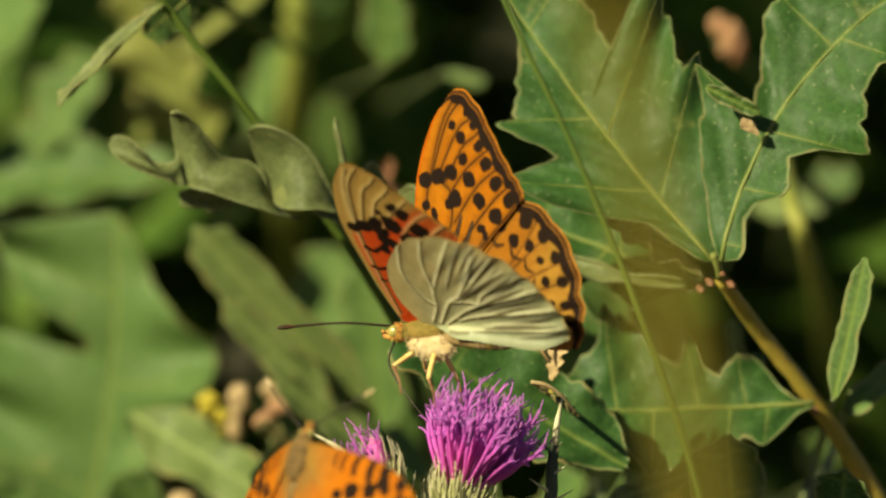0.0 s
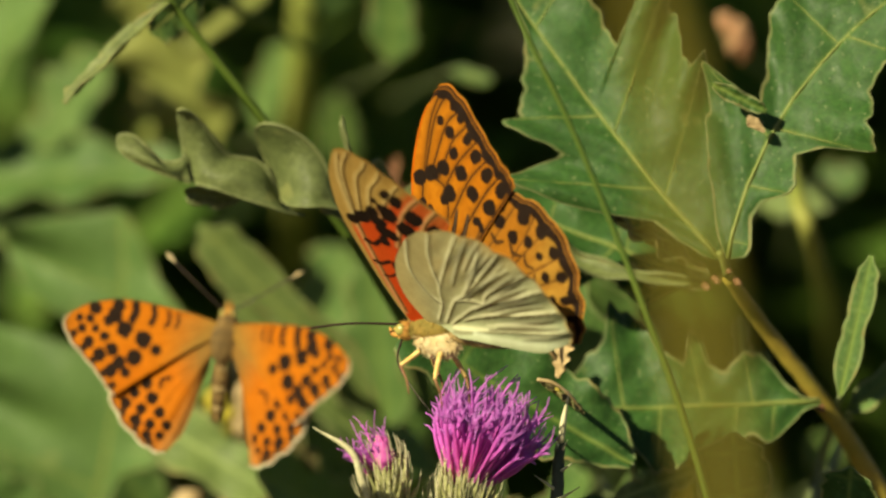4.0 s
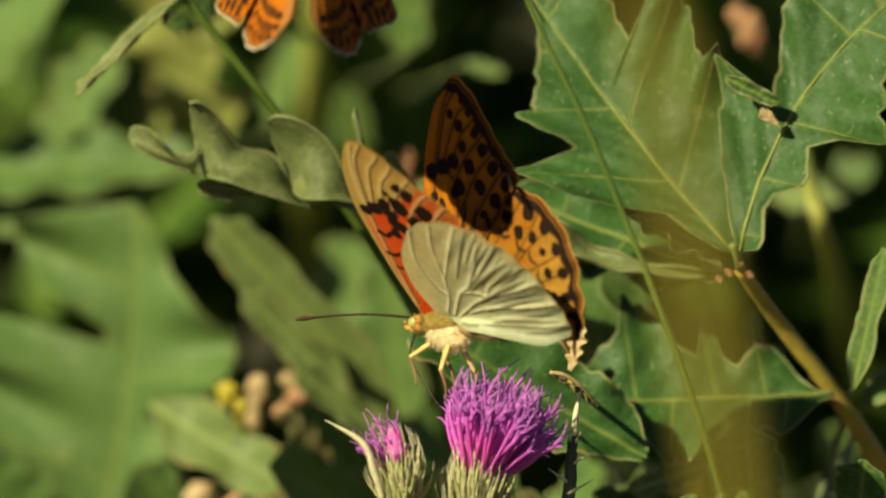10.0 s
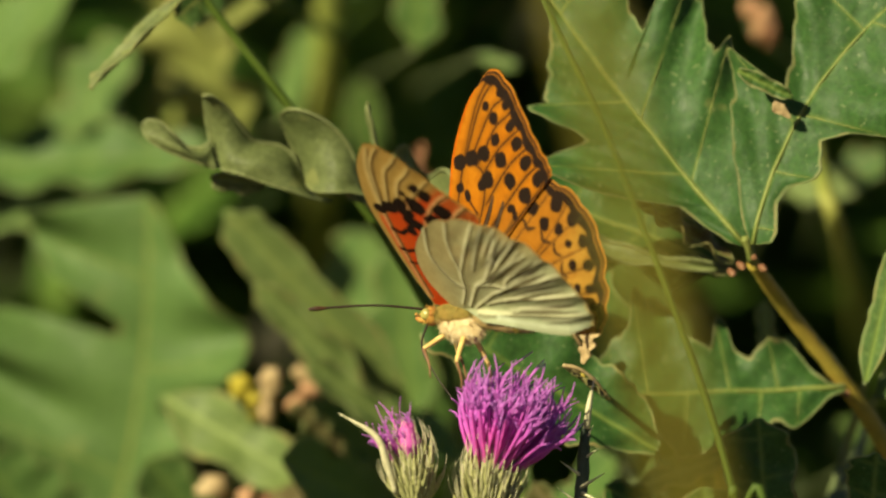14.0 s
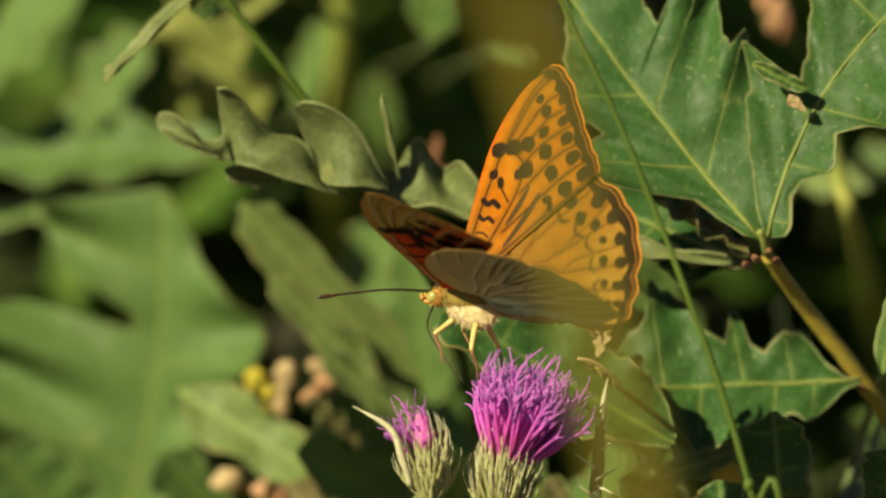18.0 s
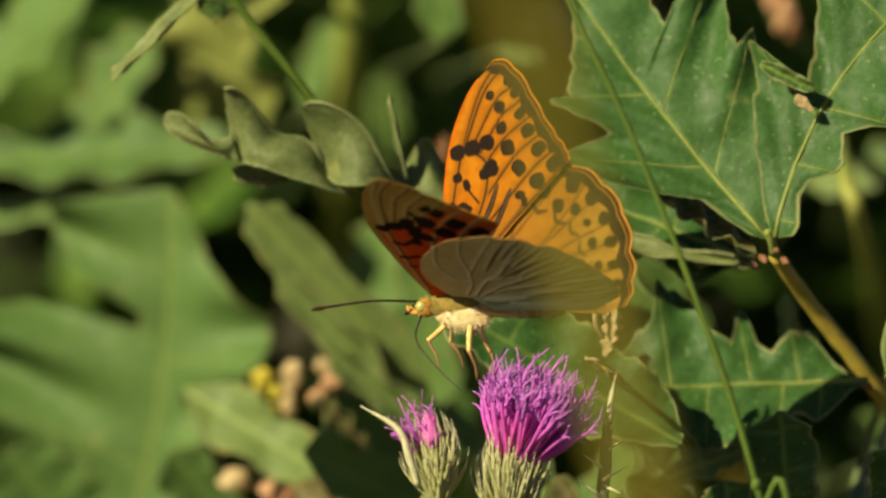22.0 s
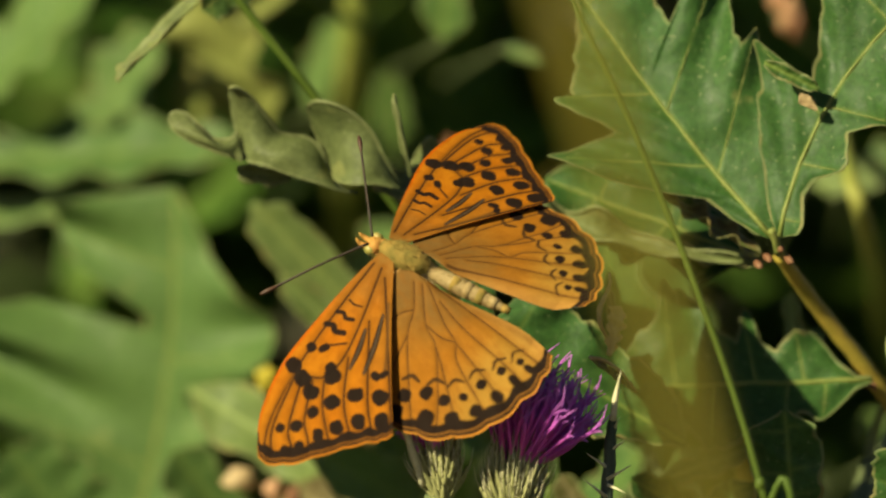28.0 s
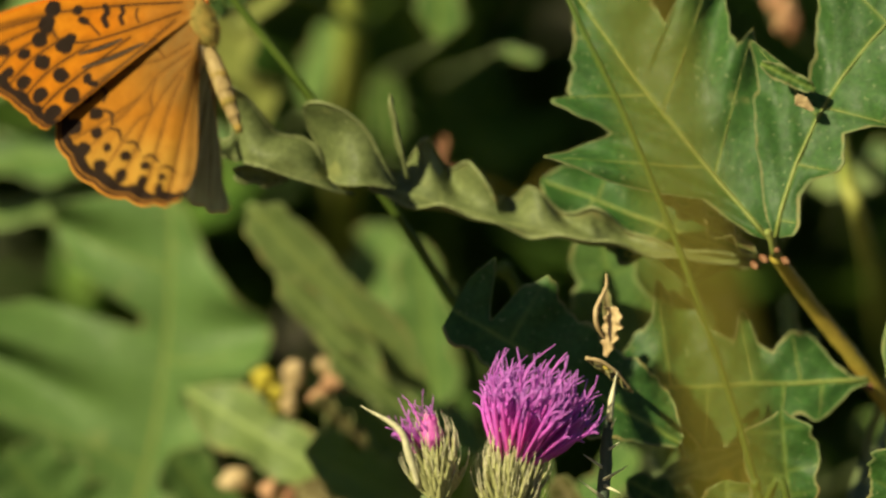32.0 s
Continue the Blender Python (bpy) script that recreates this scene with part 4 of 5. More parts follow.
def thistle():
    at = spot(900, 1500, 8)
    t = thing("thistle", Matrix.Translation((at.x, at.y, 0)), "flowering purple thistle with spiny green flower cups", "thistle")
    inv = t.matrix_basis.inverted()
    foot = Vector((0, 0, 0))
    head = inv @ plan_pose(910, 803, 0, -4, 6, 0)
    bud = inv @ plan_pose(768, 795, -2, 0, -6, 0)
    low = inv @ spot(890, 930, 2)
    lowb = inv @ spot(770, 930, 0)
    part("stem", tube("stem", [foot, inv @ spot(880, 1900, 6), inv @ spot(890, 1150, 4), low, inv @ spot(896, 880, 0)], [0.004, 0.003, 0.0024, 0.0022, 0.002], THISTLE_STEM, 10, 40, 0.06), t)
    part("side_stem", tube("side_stem", [inv @ spot(886, 1250, 4), inv @ spot(800, 1050, 0), lowb, inv @ spot(762, 880, -2)], [0.002, 0.0018, 0.0016], THISTLE_STEM, 9, 20, 0.06), t)
    thistle_head(t, head, 0.0034, 0.0120, 150, 38, 16, 1.0, 170, 11)
    thistle_head(t, bud, 0.0021, 0.0088, 22, 16, -22, 0.62, 90, 12)
    part("flower_bud", lump("flower_bud", (0.0017, 0.0029, 0.0017), FLORET, 0.35, 5, 16, 20, 0.0, 6.0), t, "tight pink bud of florets", bud @ pose(-0.0002, -0.0012, 0.0022, 90))
    # a long pale spiny leaf beside the bud
    part("spiny_leaf", tube("spiny_leaf", [inv @ spot(742, 862, -3), inv @ spot(724, 802, -5), inv @ spot(704, 758, -6), inv @ spot(638, 718, -6)], [0.0005, 0.00062, 0.00055, 0.00005], SPINE, 6, 18), t, "pale spine-tipped bract")
    # the dark spiny leaf beside the head
    dark = part("leaf", tube("leaf", [inv @ spot(1050, 1050, 6), inv @ spot(1066, 900, 5), inv @ spot(1074, 780, 4), inv @ spot(1078, 735, 3)], [0.0012, 0.0011, 0.0009, 0.0005], THISTLE_DARK, 7, 18, 0.15), t, "dark narrow spiny leaf")
    part("spine", tube("spine", [inv @ spot(1078, 745, 3), inv @ spot(1083, 705, 2), inv @ spot(1092, 658, 1)], [0.0006, 0.0005, 0.00005], SPINE, 6, 10), dark)
    for x, y, dx, dy in ((1072, 800, 26, -18), (1070, 830, -38, -26), (1068, 850, 44, -26), (1066, 880, -40, -30), (1076, 770, 14, -30), (1070, 860, 30, 14)):
        part("spine", tube("spine", [inv @ spot(x, y, 4), inv @ spot(x + dx, y + dy, 2)], [0.00035, 0.00004], SPINE, 5, 4), dark)
    return t


thistle()


# ---- the oak branch beside the flower ----
R1_SIDES = ([(0, 0.5), (0.006, 1.9), (0.15, 4.2), (0.157, 9.2), (0.209, 16.5), (0.274, 19.7), (0.33, 16.4), (0.399, 8.2), (0.453, 11.2), (0.543, 13.8), (0.549, 10.5), (0.699, 6.1), (0.849, 1.9), (0.943, 0.7), (1, 0.6)],
      [(0, 0.5), (0.006, 2.6), (0.027, 6.9), (0.075, 10.6), (0.124, 15.6), (0.242, 19.4), (0.284, 14.7), (0.344, 17.3), (0.476, 21.0), (0.562, 19.0), (0.568, 8.5), (0.673, 9.9), (0.86, 10.0), (1, 0.6)])
R2_SIDES = ([(0, 0.5), (0.012, 2.4), (0.07, 5.0), (0.163, 8.2), (0.28, 11.8), (0.383, 16.2), (0.414, 8.4), (0.429, 4.0), (0.516, 6.2), (0.612, 10.0), (0.74, 12.4), (0.863, 8.2), (1, 0.6)],
      [(0, 0.5), (0.006, 3.4), (0.053, 3.5), (0.138, 2.1), (0.191, 3.4), (0.225, 7.5), (0.287, 7.2), (0.354, 5.1), (0.402, 9.4), (0.419, 17.3), (0.651, 9.4), (0.773, 10.1), (1, 0.6)])
R4_SIDES = ([(0, 0.5), (0.062, 1.6), (0.096, 3.7), (0.163, 7.7), (0.251, 6.0), (0.304, 9.1), (0.377, 8.5), (0.473, 11.2), (0.569, 12.1), (0.673, 7.6), (0.771, 6.0), (0.883, 6.6), (0.948, 4.3), (1, 0.6)],
      [(0, 0.5), (0.063, 1.0), (0.109, 3.4), (0.16, 8.1), (0.24, 8.6), (0.317, 5.4), (0.375, 7.6), (0.381, 12.9), (0.413, 12.9), (0.458, 7.2), (0.531, 8.8), (0.565, 13.1), (0.628, 16.8), (0.701, 17.0), (0.731, 11.4), (0.802, 9.2), (0.894, 4.6), (1, 0.6)])
CURL_SIDES = ([(0, 0.6), (0.48, 1.2), (0.9, 1.8), (1, 1.0)],
              [(0, 0.7), (0.16, 1.4), (0.26, 2.7), (0.40, 4.1), (0.53, 6.8), (0.60, 6.1), (0.64, 2.7), (0.70, 7.6), (0.80, 9.6), (0.87, 8.0), (0.92, 4.6), (1, 1.6)])
DARK_SIDES = ([(0, 1.1), (0.3, 6.9), (0.6, 8), (0.85, 4.6), (0.95, 5.8), (1, 3.4)],
              [(0, 1.1), (0.13, 6.9), (0.38, 8.4), (0.6, 9.5), (0.75, 12.4), (0.81, 9.2), (0.85, 1.7), (0.9, 5.8), (0.955, 10.9), (1, 5.8)])
BROAD_SIDES = ([(0, 0.5), (0.05, 8), (0.1, 29), (0.214, 38), (0.40, 35), (0.49, 31), (0.535, 25), (0.56, 14), (0.58, 5), (0.625, 4.5), (0.655, 9), (0.70, 17), (0.778, 22.7), (0.866, 20.7), (0.941, 11), (1, 0.6)],
      [(0, 0.5), (0.136, 7.1), (0.296, 11.9), (0.417, 15.6), (0.522, 21.3), (0.642, 19.3), (0.735, 12.8), (0.808, 7.1), (0.934, 4.1), (1, 0.6)])


def curled_lobe(thing_of, blade, upper, lower, cup):
    """A lobe of the curled leaf between its two edges, cupped by some millimetres, with thickened pale rims; depth goes with the places."""
    n, m = 60, 22
    inv = (thing_of.matrix_basis @ blade.matrix_basis).inverted()
    A, B = [np.array(spline([tuple(inv @ spot(*q)) for q in e], n)) for e in (upper, lower)]
    back = np.array(inv.to_3x3() @ (AWAY * (cup * MM)))
    u = np.linspace(0, 1, m)[None, :, None]
    s = np.linspace(0, 1, n)[:, None, None]
    g = A[:, None] * (1 - u) + B[:, None] * u + back * np.sin(math.pi * u) * np.sin(math.pi * s) ** 0.6
    g = g + back / abs(cup) * 0.35 * np.sin(9 * s + 5 * u) * np.sin(math.pi * u)
    low = g + np.array(inv.to_3x3() @ (AWAY * 0.00028))
    i = np.arange(n * m).reshape(n, m)
    quads = np.stack([i[:-1, :-1], i[1:, :-1], i[1:, 1:], i[:-1, 1:]], -1).reshape(-1, 4)
    me = mesh("lobe", np.concatenate([g.reshape(-1, 3), low.reshape(-1, 3)]).tolist(), np.concatenate([quads, quads[:, ::-1] + n * m]).tolist(), LEAF_CURL, vein=np.zeros(2 * n * m), rim=np.zeros(2 * n * m))
    part("lobe", me, blade)
    part("margin", tubes("margin", [([Vector(q) for q in e[::2]], [fat * 0.8, fat, fat * 0.8]) for e, fat in ((A, 0.00034), (B, 0.00020))], LEAF_RIM, 6, n // 2), blade, "pale thickened leaf edge")


def oak_branch():
    o = thing("oak_branch", spot(1760, 1040, 84), "young oak branch with large lobed green leaves", "oak branch")
    grounded(o, spot(1760, 1040, 84), 0.0018, TWIG, "lower_stem", 0.02)
    p = lambda *q: local(o, *q)
    part("stem", tube("stem", p((1760, 1040, 84), (1640, 830, 76), (1545, 680, 68), (1440, 545, 60), (1372, 452, 50)), [0.0019, 0.0017, 0.0014, 0.0013, 0.0011], TWIG, 10, 50, 0.10), o)
    for x, y, d in ((1372, 440, 41), (1352, 458, 40), (1335, 470, 40), (1390, 462, 41), (1538, 684, 65), (1522, 678, 64)):
        q = p((x, y, d))[0]
        part("bud", lump("bud", (0.0006, 0.0011, 0.0006), TWIG_RED, 0.25, x), o, "reddish bud", pose(*q, 20, 0, 30))
    part("petiole", tube("petiole", p((1372, 450, 42), (1366, 425, 40), (1358, 408, 39)), [0.0008, 0.0006], MIDRIB, 7, 8), o)
    leaf(o, (1362, 425, 40), (985, -60, 56), material=LEAF, face=(-0.15, -0.85, 0.4), sides=R1_SIDES, bow=-1.0, ripple=0.10, fold=0.10, ns=300, nt=70, seed=3, slant=0.9, soft=0.016, edge=0.00007, label="large lobed oak leaf")
    leaf(o, (1372, 420, 36), (1690, -60, 38), face=(-0.2, -0.85, 0.4), sides=R2_SIDES, bow=-5.5, ripple=0.10, ns=240, nt=70, seed=5, slant=0.35, soft=0.016, edge=0.00007)
    curled = leaf(o, (1312, 466, 54), (655, 322, 61), material=LEAF_CURL, veins=False, face=(-0.1, -0.8, 0.5), sides=CURL_SIDES, bow=-2.0, lobes=6, ripple=0.45, fold=-0.2, curl=0.25, ns=260, nt=60, seed=8, slant=0.8, soft=0.008, teeth=0.015, edge=0.00030, label="long curled oak leaf with pale underside")
    curled_lobe(o, curled, [(293, 207, 56), (304, 200, 56), (326, 205, 56), (350, 228, 56), (372, 247, 57), (402, 247, 57), (414, 234, 57)], [(291, 210, 55), (300, 232, 55), (330, 252, 55), (366, 267, 55), (396, 278, 55), (410, 284, 56), (424, 288, 56)], -1.5)
    curled_lobe(o, curled, [(398, 158, 52), (414, 157, 52), (440, 176, 54), (466, 208, 56), (492, 238, 58), (538, 246, 59), (562, 268, 59), (576, 304, 59), (602, 336, 59), (628, 343, 60)], [(400, 166, 58), (404, 200, 60), (411, 236, 60), (416, 266, 59), (430, 286, 57), (466, 296, 55), (510, 312, 55), (556, 326, 55), (590, 338, 56), (626, 346, 58)], -2.0)
    curled_lobe(o, curled, [(538, 190, 56), (552, 181, 54), (584, 186, 53), (622, 206, 54), (652, 236, 55), (672, 276, 56), (688, 306, 57), (702, 330, 58)], [(536, 196, 58), (546, 226, 60), (562, 262, 61), (574, 296, 60), (590, 322, 57), (620, 328, 54), (660, 328, 54), (700, 336, 55)], -1.0)
    leaf(o, (1538, 674, 62), (1040, 690, 60), face=(-0.30, -0.84, 0.42), sides=R4_SIDES, ripple=0.10, ns=240, nt=70, seed=9, slant=0.15, soft=0.014, edge=0.00010)
    leaf(o, (722, 318, 60), (690, 168, 56), 2.2, material=LEAF_CURL, veins=False, face=(-0.9, -0.3, 0.3), lobes=2, deep=0.1, fold=0.3, ripple=0.1, ns=60, nt=16, seed=15, soft=0.06, edge=0.00030, label="narrow curled lobe of the long leaf")
    leaf(o, (510, 312, 61), (412, 300, 60), 4.4, material=LEAF_CURL, veins=False, face=(0.1, -0.7, -0.6), lobes=2, deep=0.1, fold=0.5, ripple=0.2, ns=60, nt=20, seed=16, soft=0.06, edge=0.00026, label="drooping lobe of the long leaf")
    leaf(o, (1340, 455, 52), (1162, 348, 50), 6, material=LEAF_BROWN, roll=40, lobes=3, deep=0.3, fold=0.5, ripple=0.5, ns=80, nt=30, seed=10, label="small withered curled leaf")
    leaf(o, (1335, 462, 60), (958, 318, 72), 19, face=(0.1, -0.8, 0.5), lobes=3, deep=0.45, ripple=0.25, ns=120, nt=40, seed=12)
    leaf(o, (1345, 470, 58), (1120, 445, 62), 5, material=LEAF_BROWN, roll=30, lobes=3, deep=0.2, fold=0.4, ripple=0.4, ns=80, nt=30, seed=13)
    leaf(o, (1346, 112, 36), (1442, 160, 35.6), 3.0, material=LEAF, veins=False, face=(0.35, -0.8, -0.2), lobes=2, deep=0.1, fold=0.4, ripple=0.2, ns=60, nt=20, seed=17, soft=0.06, edge=0.00012, label="small lobe folded over")
    leaf(o, (1440, 196, 35.4), (1410, 168, 35.2), 1.9, material=DRY, veins=False, face=(-0.3, -0.8, 0.5), name="dry_patch", label="tan withered bit of leaf edge", lobes=2, sides=[[(0, 0.3), (0.4, 0.9), (0.7, 1.3), (0.85, 0.9), (1, 0.2)], [(0, 0.2), (0.3, 0.5), (0.55, 0.8), (0.7, 0.7), (1, 0.2)]], fold=0.05, ripple=0.1, ns=50, nt=20, seed=14)
    return o


oak_branch()


# ---- leaves and stalks behind and around ----
def sprig(label, base, leaves, group="oak shrub sprigs", stem=TWIG):
    """A shoot of the shrub behind: a stem, twigs and their leaves."""
    o = thing("oak_sprig", spot(*base), label, "oak sprig", group)
    grounded(o, spot(*base), 0.0015, stem)
    for b, t, w, kw in leaves:
        far = base[2] + 60 if base[1] > 1000 and b[1] > 600 else 760
        part("twig", tube("twig", local(o, base, (b[0] * 0.7 + base[0] * 0.3, b[1] * 0.7 + base[1] * 0.3, far), (b[0] * 0.97 + base[0] * 0.03, b[1] + 20, b[2] + 40), b), [0.0014, 0.0009, 0.0005, 0.0004], THISTLE_STEM, 7, 24, 0.08), o)
        leaf(o, b, t, w, **kw)
    return o


def soft_leaf(material=None, **kw):
    """Settings for leaves far out of focus."""
    d = dict(material=material or LEAF_BACK, ns=70, nt=26, veins=False, soft=0.075, teeth=0.01, ripple=0.05, dents=0.15)
    d.update(kw)
    return d


sprig("shaded oak leaves behind the thistle", (1250, 1050, 80), [
    ((1205, 785, 46), (800, 548, 44), 0, dict(veins=False, sides=DARK_SIDES, ns=140, nt=50, seed=21, slant=0, soft=0.012, face=(0.0, -0.85, 0.4))),
    ((1130, 760, 96), (1060, 400, 90), 17, soft_leaf(LEAF_BACK, lobes=3, deep=0.2, seed=22)),
    ((850, 980, 170), (970, 790, 165), 20, soft_leaf(LEAF_BACK, lobes=2, deep=0.15, seed=121, face=(-0.64, -0.52, 0.56))),
    ((1000, 960, 160), (1130, 800, 155), 16, soft_leaf(LEAF_BACK, lobes=2, deep=0.15, seed=122, face=(-0.64, -0.52, 0.56))),
    ((1170, 850, 70), (1320, 795, 66), 7, soft_leaf(LEAF_PALE, lobes=3, deep=0.3, seed=26)),
    ((1035, 930, 90), (985, 845, 88), 6, soft_leaf(LEAF_BROWN, lobes=2, deep=0.1, seed=27)),
    ((1240, 920, 64), (1110, 850, 60), 9, soft_leaf(LEAF, lobes=3, deep=0.3, seed=28))])
sprig("upright oak leaves low beside the branch", (1400, 1250, 40), [
    ((1405, 1010, 46), (1382, 728, 42), 15, dict(veins=False, lobes=2, deep=0.04, ns=110, nt=40, seed=23, teeth=0.01, slant=0.2, soft=0.08)),
    ((1575, 1000, 38), (1592, 790, 30), 12, dict(veins=False, lobes=2, deep=0.10, ns=80, nt=30, seed=24, soft=0.07)),
    ((1300, 990, 46), (1285, 850, 46), 12, dict(veins=False, lobes=2, deep=0.2, ns=60, nt=30, seed=25, soft=0.07)),
    ((1572, 665, 44), (1628, 415, 40), 5.5, soft_leaf(LEAF_BACK, lobes=2, deep=0.05, seed=29)),
    ((1590, 690, 75), (1690, 610, 70), 7, soft_leaf(LEAF_BACK, lobes=2, deep=0.05, seed=30)),
    ((1400, 620, 90), (1392, 520, 90), 4, soft_leaf(LEAF_PALE, lobes=2, deep=0.3, seed=36)),
    ((1400, 620, 90), (1450, 590, 90), 4, soft_leaf(LEAF_BACK, lobes=2, deep=0.3, seed=37)),
    ((1490, 320, 240), (1610, 270, 235), 9, soft_leaf(LEAF, lobes=3, deep=0.2, seed=38))])
SUNNY = (-0.64, -0.52, 0.56)  # leaves turned to the light
DULL = (-0.3, -0.85, 0.35)  # leaves turned half to the light
sprig("broad oak leaves out of focus behind", (240, 1300, 190), [
    ((225, 960, 205), (300, 335, 195), 0, soft_leaf(sides=BROAD_SIDES, veins=True, ns=160, nt=60, seed=31, slant=0.3, bow=3.0, soft=0.022, ripple=0.16, fold=0.22, face=DULL)),
    ((330, 690, 158), (572, 838, 146), 13, soft_leaf(LEAF_PALE, lobes=2, deep=0.15, seed=45, fold=0.3, ripple=0.2, face=DULL)),
    ((150, 980, 190), (10, 800, 185), 24, soft_leaf(lobes=3, deep=0.3, seed=34, fold=0.3, face=DULL)),
    ((440, 980, 180), (300, 800, 172), 16, soft_leaf(lobes=3, deep=0.3, seed=33, fold=0.3, face=DULL)),
    ((480, 990, 200), (590, 850, 195), 16, soft_leaf(LEAF_BROWN, lobes=2, deep=0.2, seed=35, face=DULL))])
sprig("pale oak leaves out of focus behind the flower", (780, 1200, 250), [
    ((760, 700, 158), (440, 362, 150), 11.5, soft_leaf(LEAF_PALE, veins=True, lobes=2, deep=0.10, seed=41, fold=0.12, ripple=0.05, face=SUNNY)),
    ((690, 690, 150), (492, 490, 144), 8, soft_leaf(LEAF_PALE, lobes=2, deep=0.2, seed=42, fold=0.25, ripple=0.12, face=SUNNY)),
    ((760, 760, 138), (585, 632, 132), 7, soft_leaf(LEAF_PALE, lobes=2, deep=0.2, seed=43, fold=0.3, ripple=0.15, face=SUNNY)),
    ((745, 905, 190), (540, 800, 110), 16, soft_leaf(LEAF_BACK, lobes=3, deep=0.3, seed=44, face=(0.4, -0.6, 0.1))),
    ((770, 740, 205), (742, 425, 198), 14, soft_leaf(LEAF_BACK, lobes=3, deep=0.3, seed=46, fold=0.2, face=DULL)),
    ((860, 780, 215), (812, 500, 205), 17, soft_leaf(LEAF_BACK, lobes=3, deep=0.3, seed=82, fold=0.2, face=SUNNY)),
    ((650, 790, 140), (560, 700, 134), 6, soft_leaf(LEAF_BROWN, lobes=3, deep=0.3, seed=83, fold=0.4, ripple=0.3, face=SUNNY)),
    ((760, 830, 220), (600, 700, 215), 15, soft_leaf(LEAF_BACK, lobes=3, deep=0.3, seed=84, face=DULL)),
    ((860, 800, 176), (650, 690, 168), 11, soft_leaf(LEAF_BACK, lobes=2, deep=0.15, seed=85, fold=0.2, face=SUNNY)),
    ((640, 560, 260), (700, 400, 255), 14, soft_leaf(LEAF_BACK, lobes=2, deep=0.2, seed=47, face=DULL))])
sprig("sunlit oak leaves high behind", (-140, 600, 330), [
    ((-130, 290, 250), (420, 262, 232), 16, soft_leaf(LEAF_BACK, lobes=4, deep=0.2, seed=51, fold=0.2, ripple=0.15, face=SUNNY)),
    ((-90, 395, 255), (300, 335, 240), 7, soft_leaf(LEAF_BACK, lobes=3, deep=0.25, seed=58, fold=0.3, face=DULL)),
    ((470, 250, 262), (330, -90, 252), 26, soft_leaf(LEAF_YELLOW, lobes=3, deep=0.25, seed=52, fold=0.3, ripple=0.2, face=SUNNY)),
    ((330, 225, 275), (425, -20, 262), 14, soft_leaf(LEAF_YELLOW, lobes=3, deep=0.3, seed=53, fold=0.3, face=DULL)),
    ((-70, 190, 245), (175, -40, 235), 26, soft_leaf(LEAF_BACK, lobes=3, deep=0.3, seed=59, fold=0.25, face=SUNNY)),
    ((130, 260, 275), (270, 60, 268), 15, soft_leaf(LEAF_BACK, lobes=3, deep=0.3, seed=60, fold=0.2, face=DULL)),
    ((575, -70, 240), (415, 52, 232), 7, soft_leaf(LEAF_YELLOW, lobes=2, deep=0.2, seed=66, face=SUNNY)),
    ((545, 200, 320), (590, 40, 320), 12, soft_leaf(LEAF_BACK, lobes=3, deep=0.4, seed=55, face=SUNNY)),
    ((775, 75, 220), (785, -60, 215), 12, soft_leaf(LEAF_BACK, lobes=2, deep=0.05, seed=56)),
    ((700, 290, 300), (680, 130, 290), 8, soft_leaf(LEAF_BACK, lobes=2, deep=0.1, seed=64, face=DULL)),
    ((878, 88, 220), (955, 106, 215), 3, soft_leaf(LEAF, lobes=2, deep=0.05, seed=57))])
sprig("oak leaves far back among the shade", (900, 1250, 335), [
    ((1250, 640, 200), (1060, 400, 190), 19, soft_leaf(LEAF_BACK, lobes=3, deep=0.2, seed=107, fold=0.2, face=SUNNY)),
    ((1560, 800, 230), (1530, 730, 228), 8, soft_leaf(LEAF_BACK, lobes=2, deep=0.1, seed=108, face=DULL)),
    ((1420, 330, 230), (1568, 300, 228), 8, soft_leaf(LEAF_PALE, lobes=2, deep=0.1, seed=109, face=DULL)),
    ((720, 980, 230), (620, 860, 225), 15, soft_leaf(LEAF_BACK, lobes=2, deep=0.2, seed=110, face=DULL)),
    ((1130, 960, 150), (1230, 800, 145), 10, soft_leaf(LEAF_BACK, lobes=2, deep=0.2, seed=111, face=SUNNY))])


def stalk(label, points, radii, material, n=40, wobble=0.05):
    """A grass stalk that rises from the earth through plan places, with its joints."""
    top = spot(*points[0])
    foot = Vector((top.x + 0.015, top.y, -0.01))
    o = thing("grass_stalk", foot, label, "grass stalk", "grass stalks")
    inv = o.matrix_basis.inverted()
    way = [Vector((0, 0, 0)), (inv @ top) * 0.5 + Vector((0.004, 0, 0))] + local(o, *points)
    part("culm", tube("culm", way, radii, material, 8, n, wobble), o)
    for k in (0.2, 0.34):
        q = spline(way, 100)[int(k * 100)]
        part("joint", lump("joint", (radii[0] * 1.35, radii[0] * 1.35, radii[0] * 1.8), material, 0.1, 3, 8, 10), o, "", pose(*q))
    return o


stalk("thin green grass stalk before the oak leaves", [(1420, 1200, -24), (1345, 880, -26), (1290, 690, -27), (1222, 500, -28), (1178, 385, -28), (1100, 195, -28), (1005, -5, -28), (900, -260, -28)], [0.00066, 0.00054, 0.00042], GRASS, 90)
stalk("dark green stem crossing behind the curled leaf", [(960, 800, 90), (800, 535, 82), (712, 395, 76), (545, 165, 68), (415, 0, 64), (300, -160, 60)], [0.0009, 0.0007], GRASS, 70)
stalk("thick yellow-green stem out of focus", [(605, 900, 620), (606, 420, 480), (612, 230, 330), (618, 100, 290), (630, -200, 280)], [0.0030, 0.0026], STEM_YELLOW, 40)
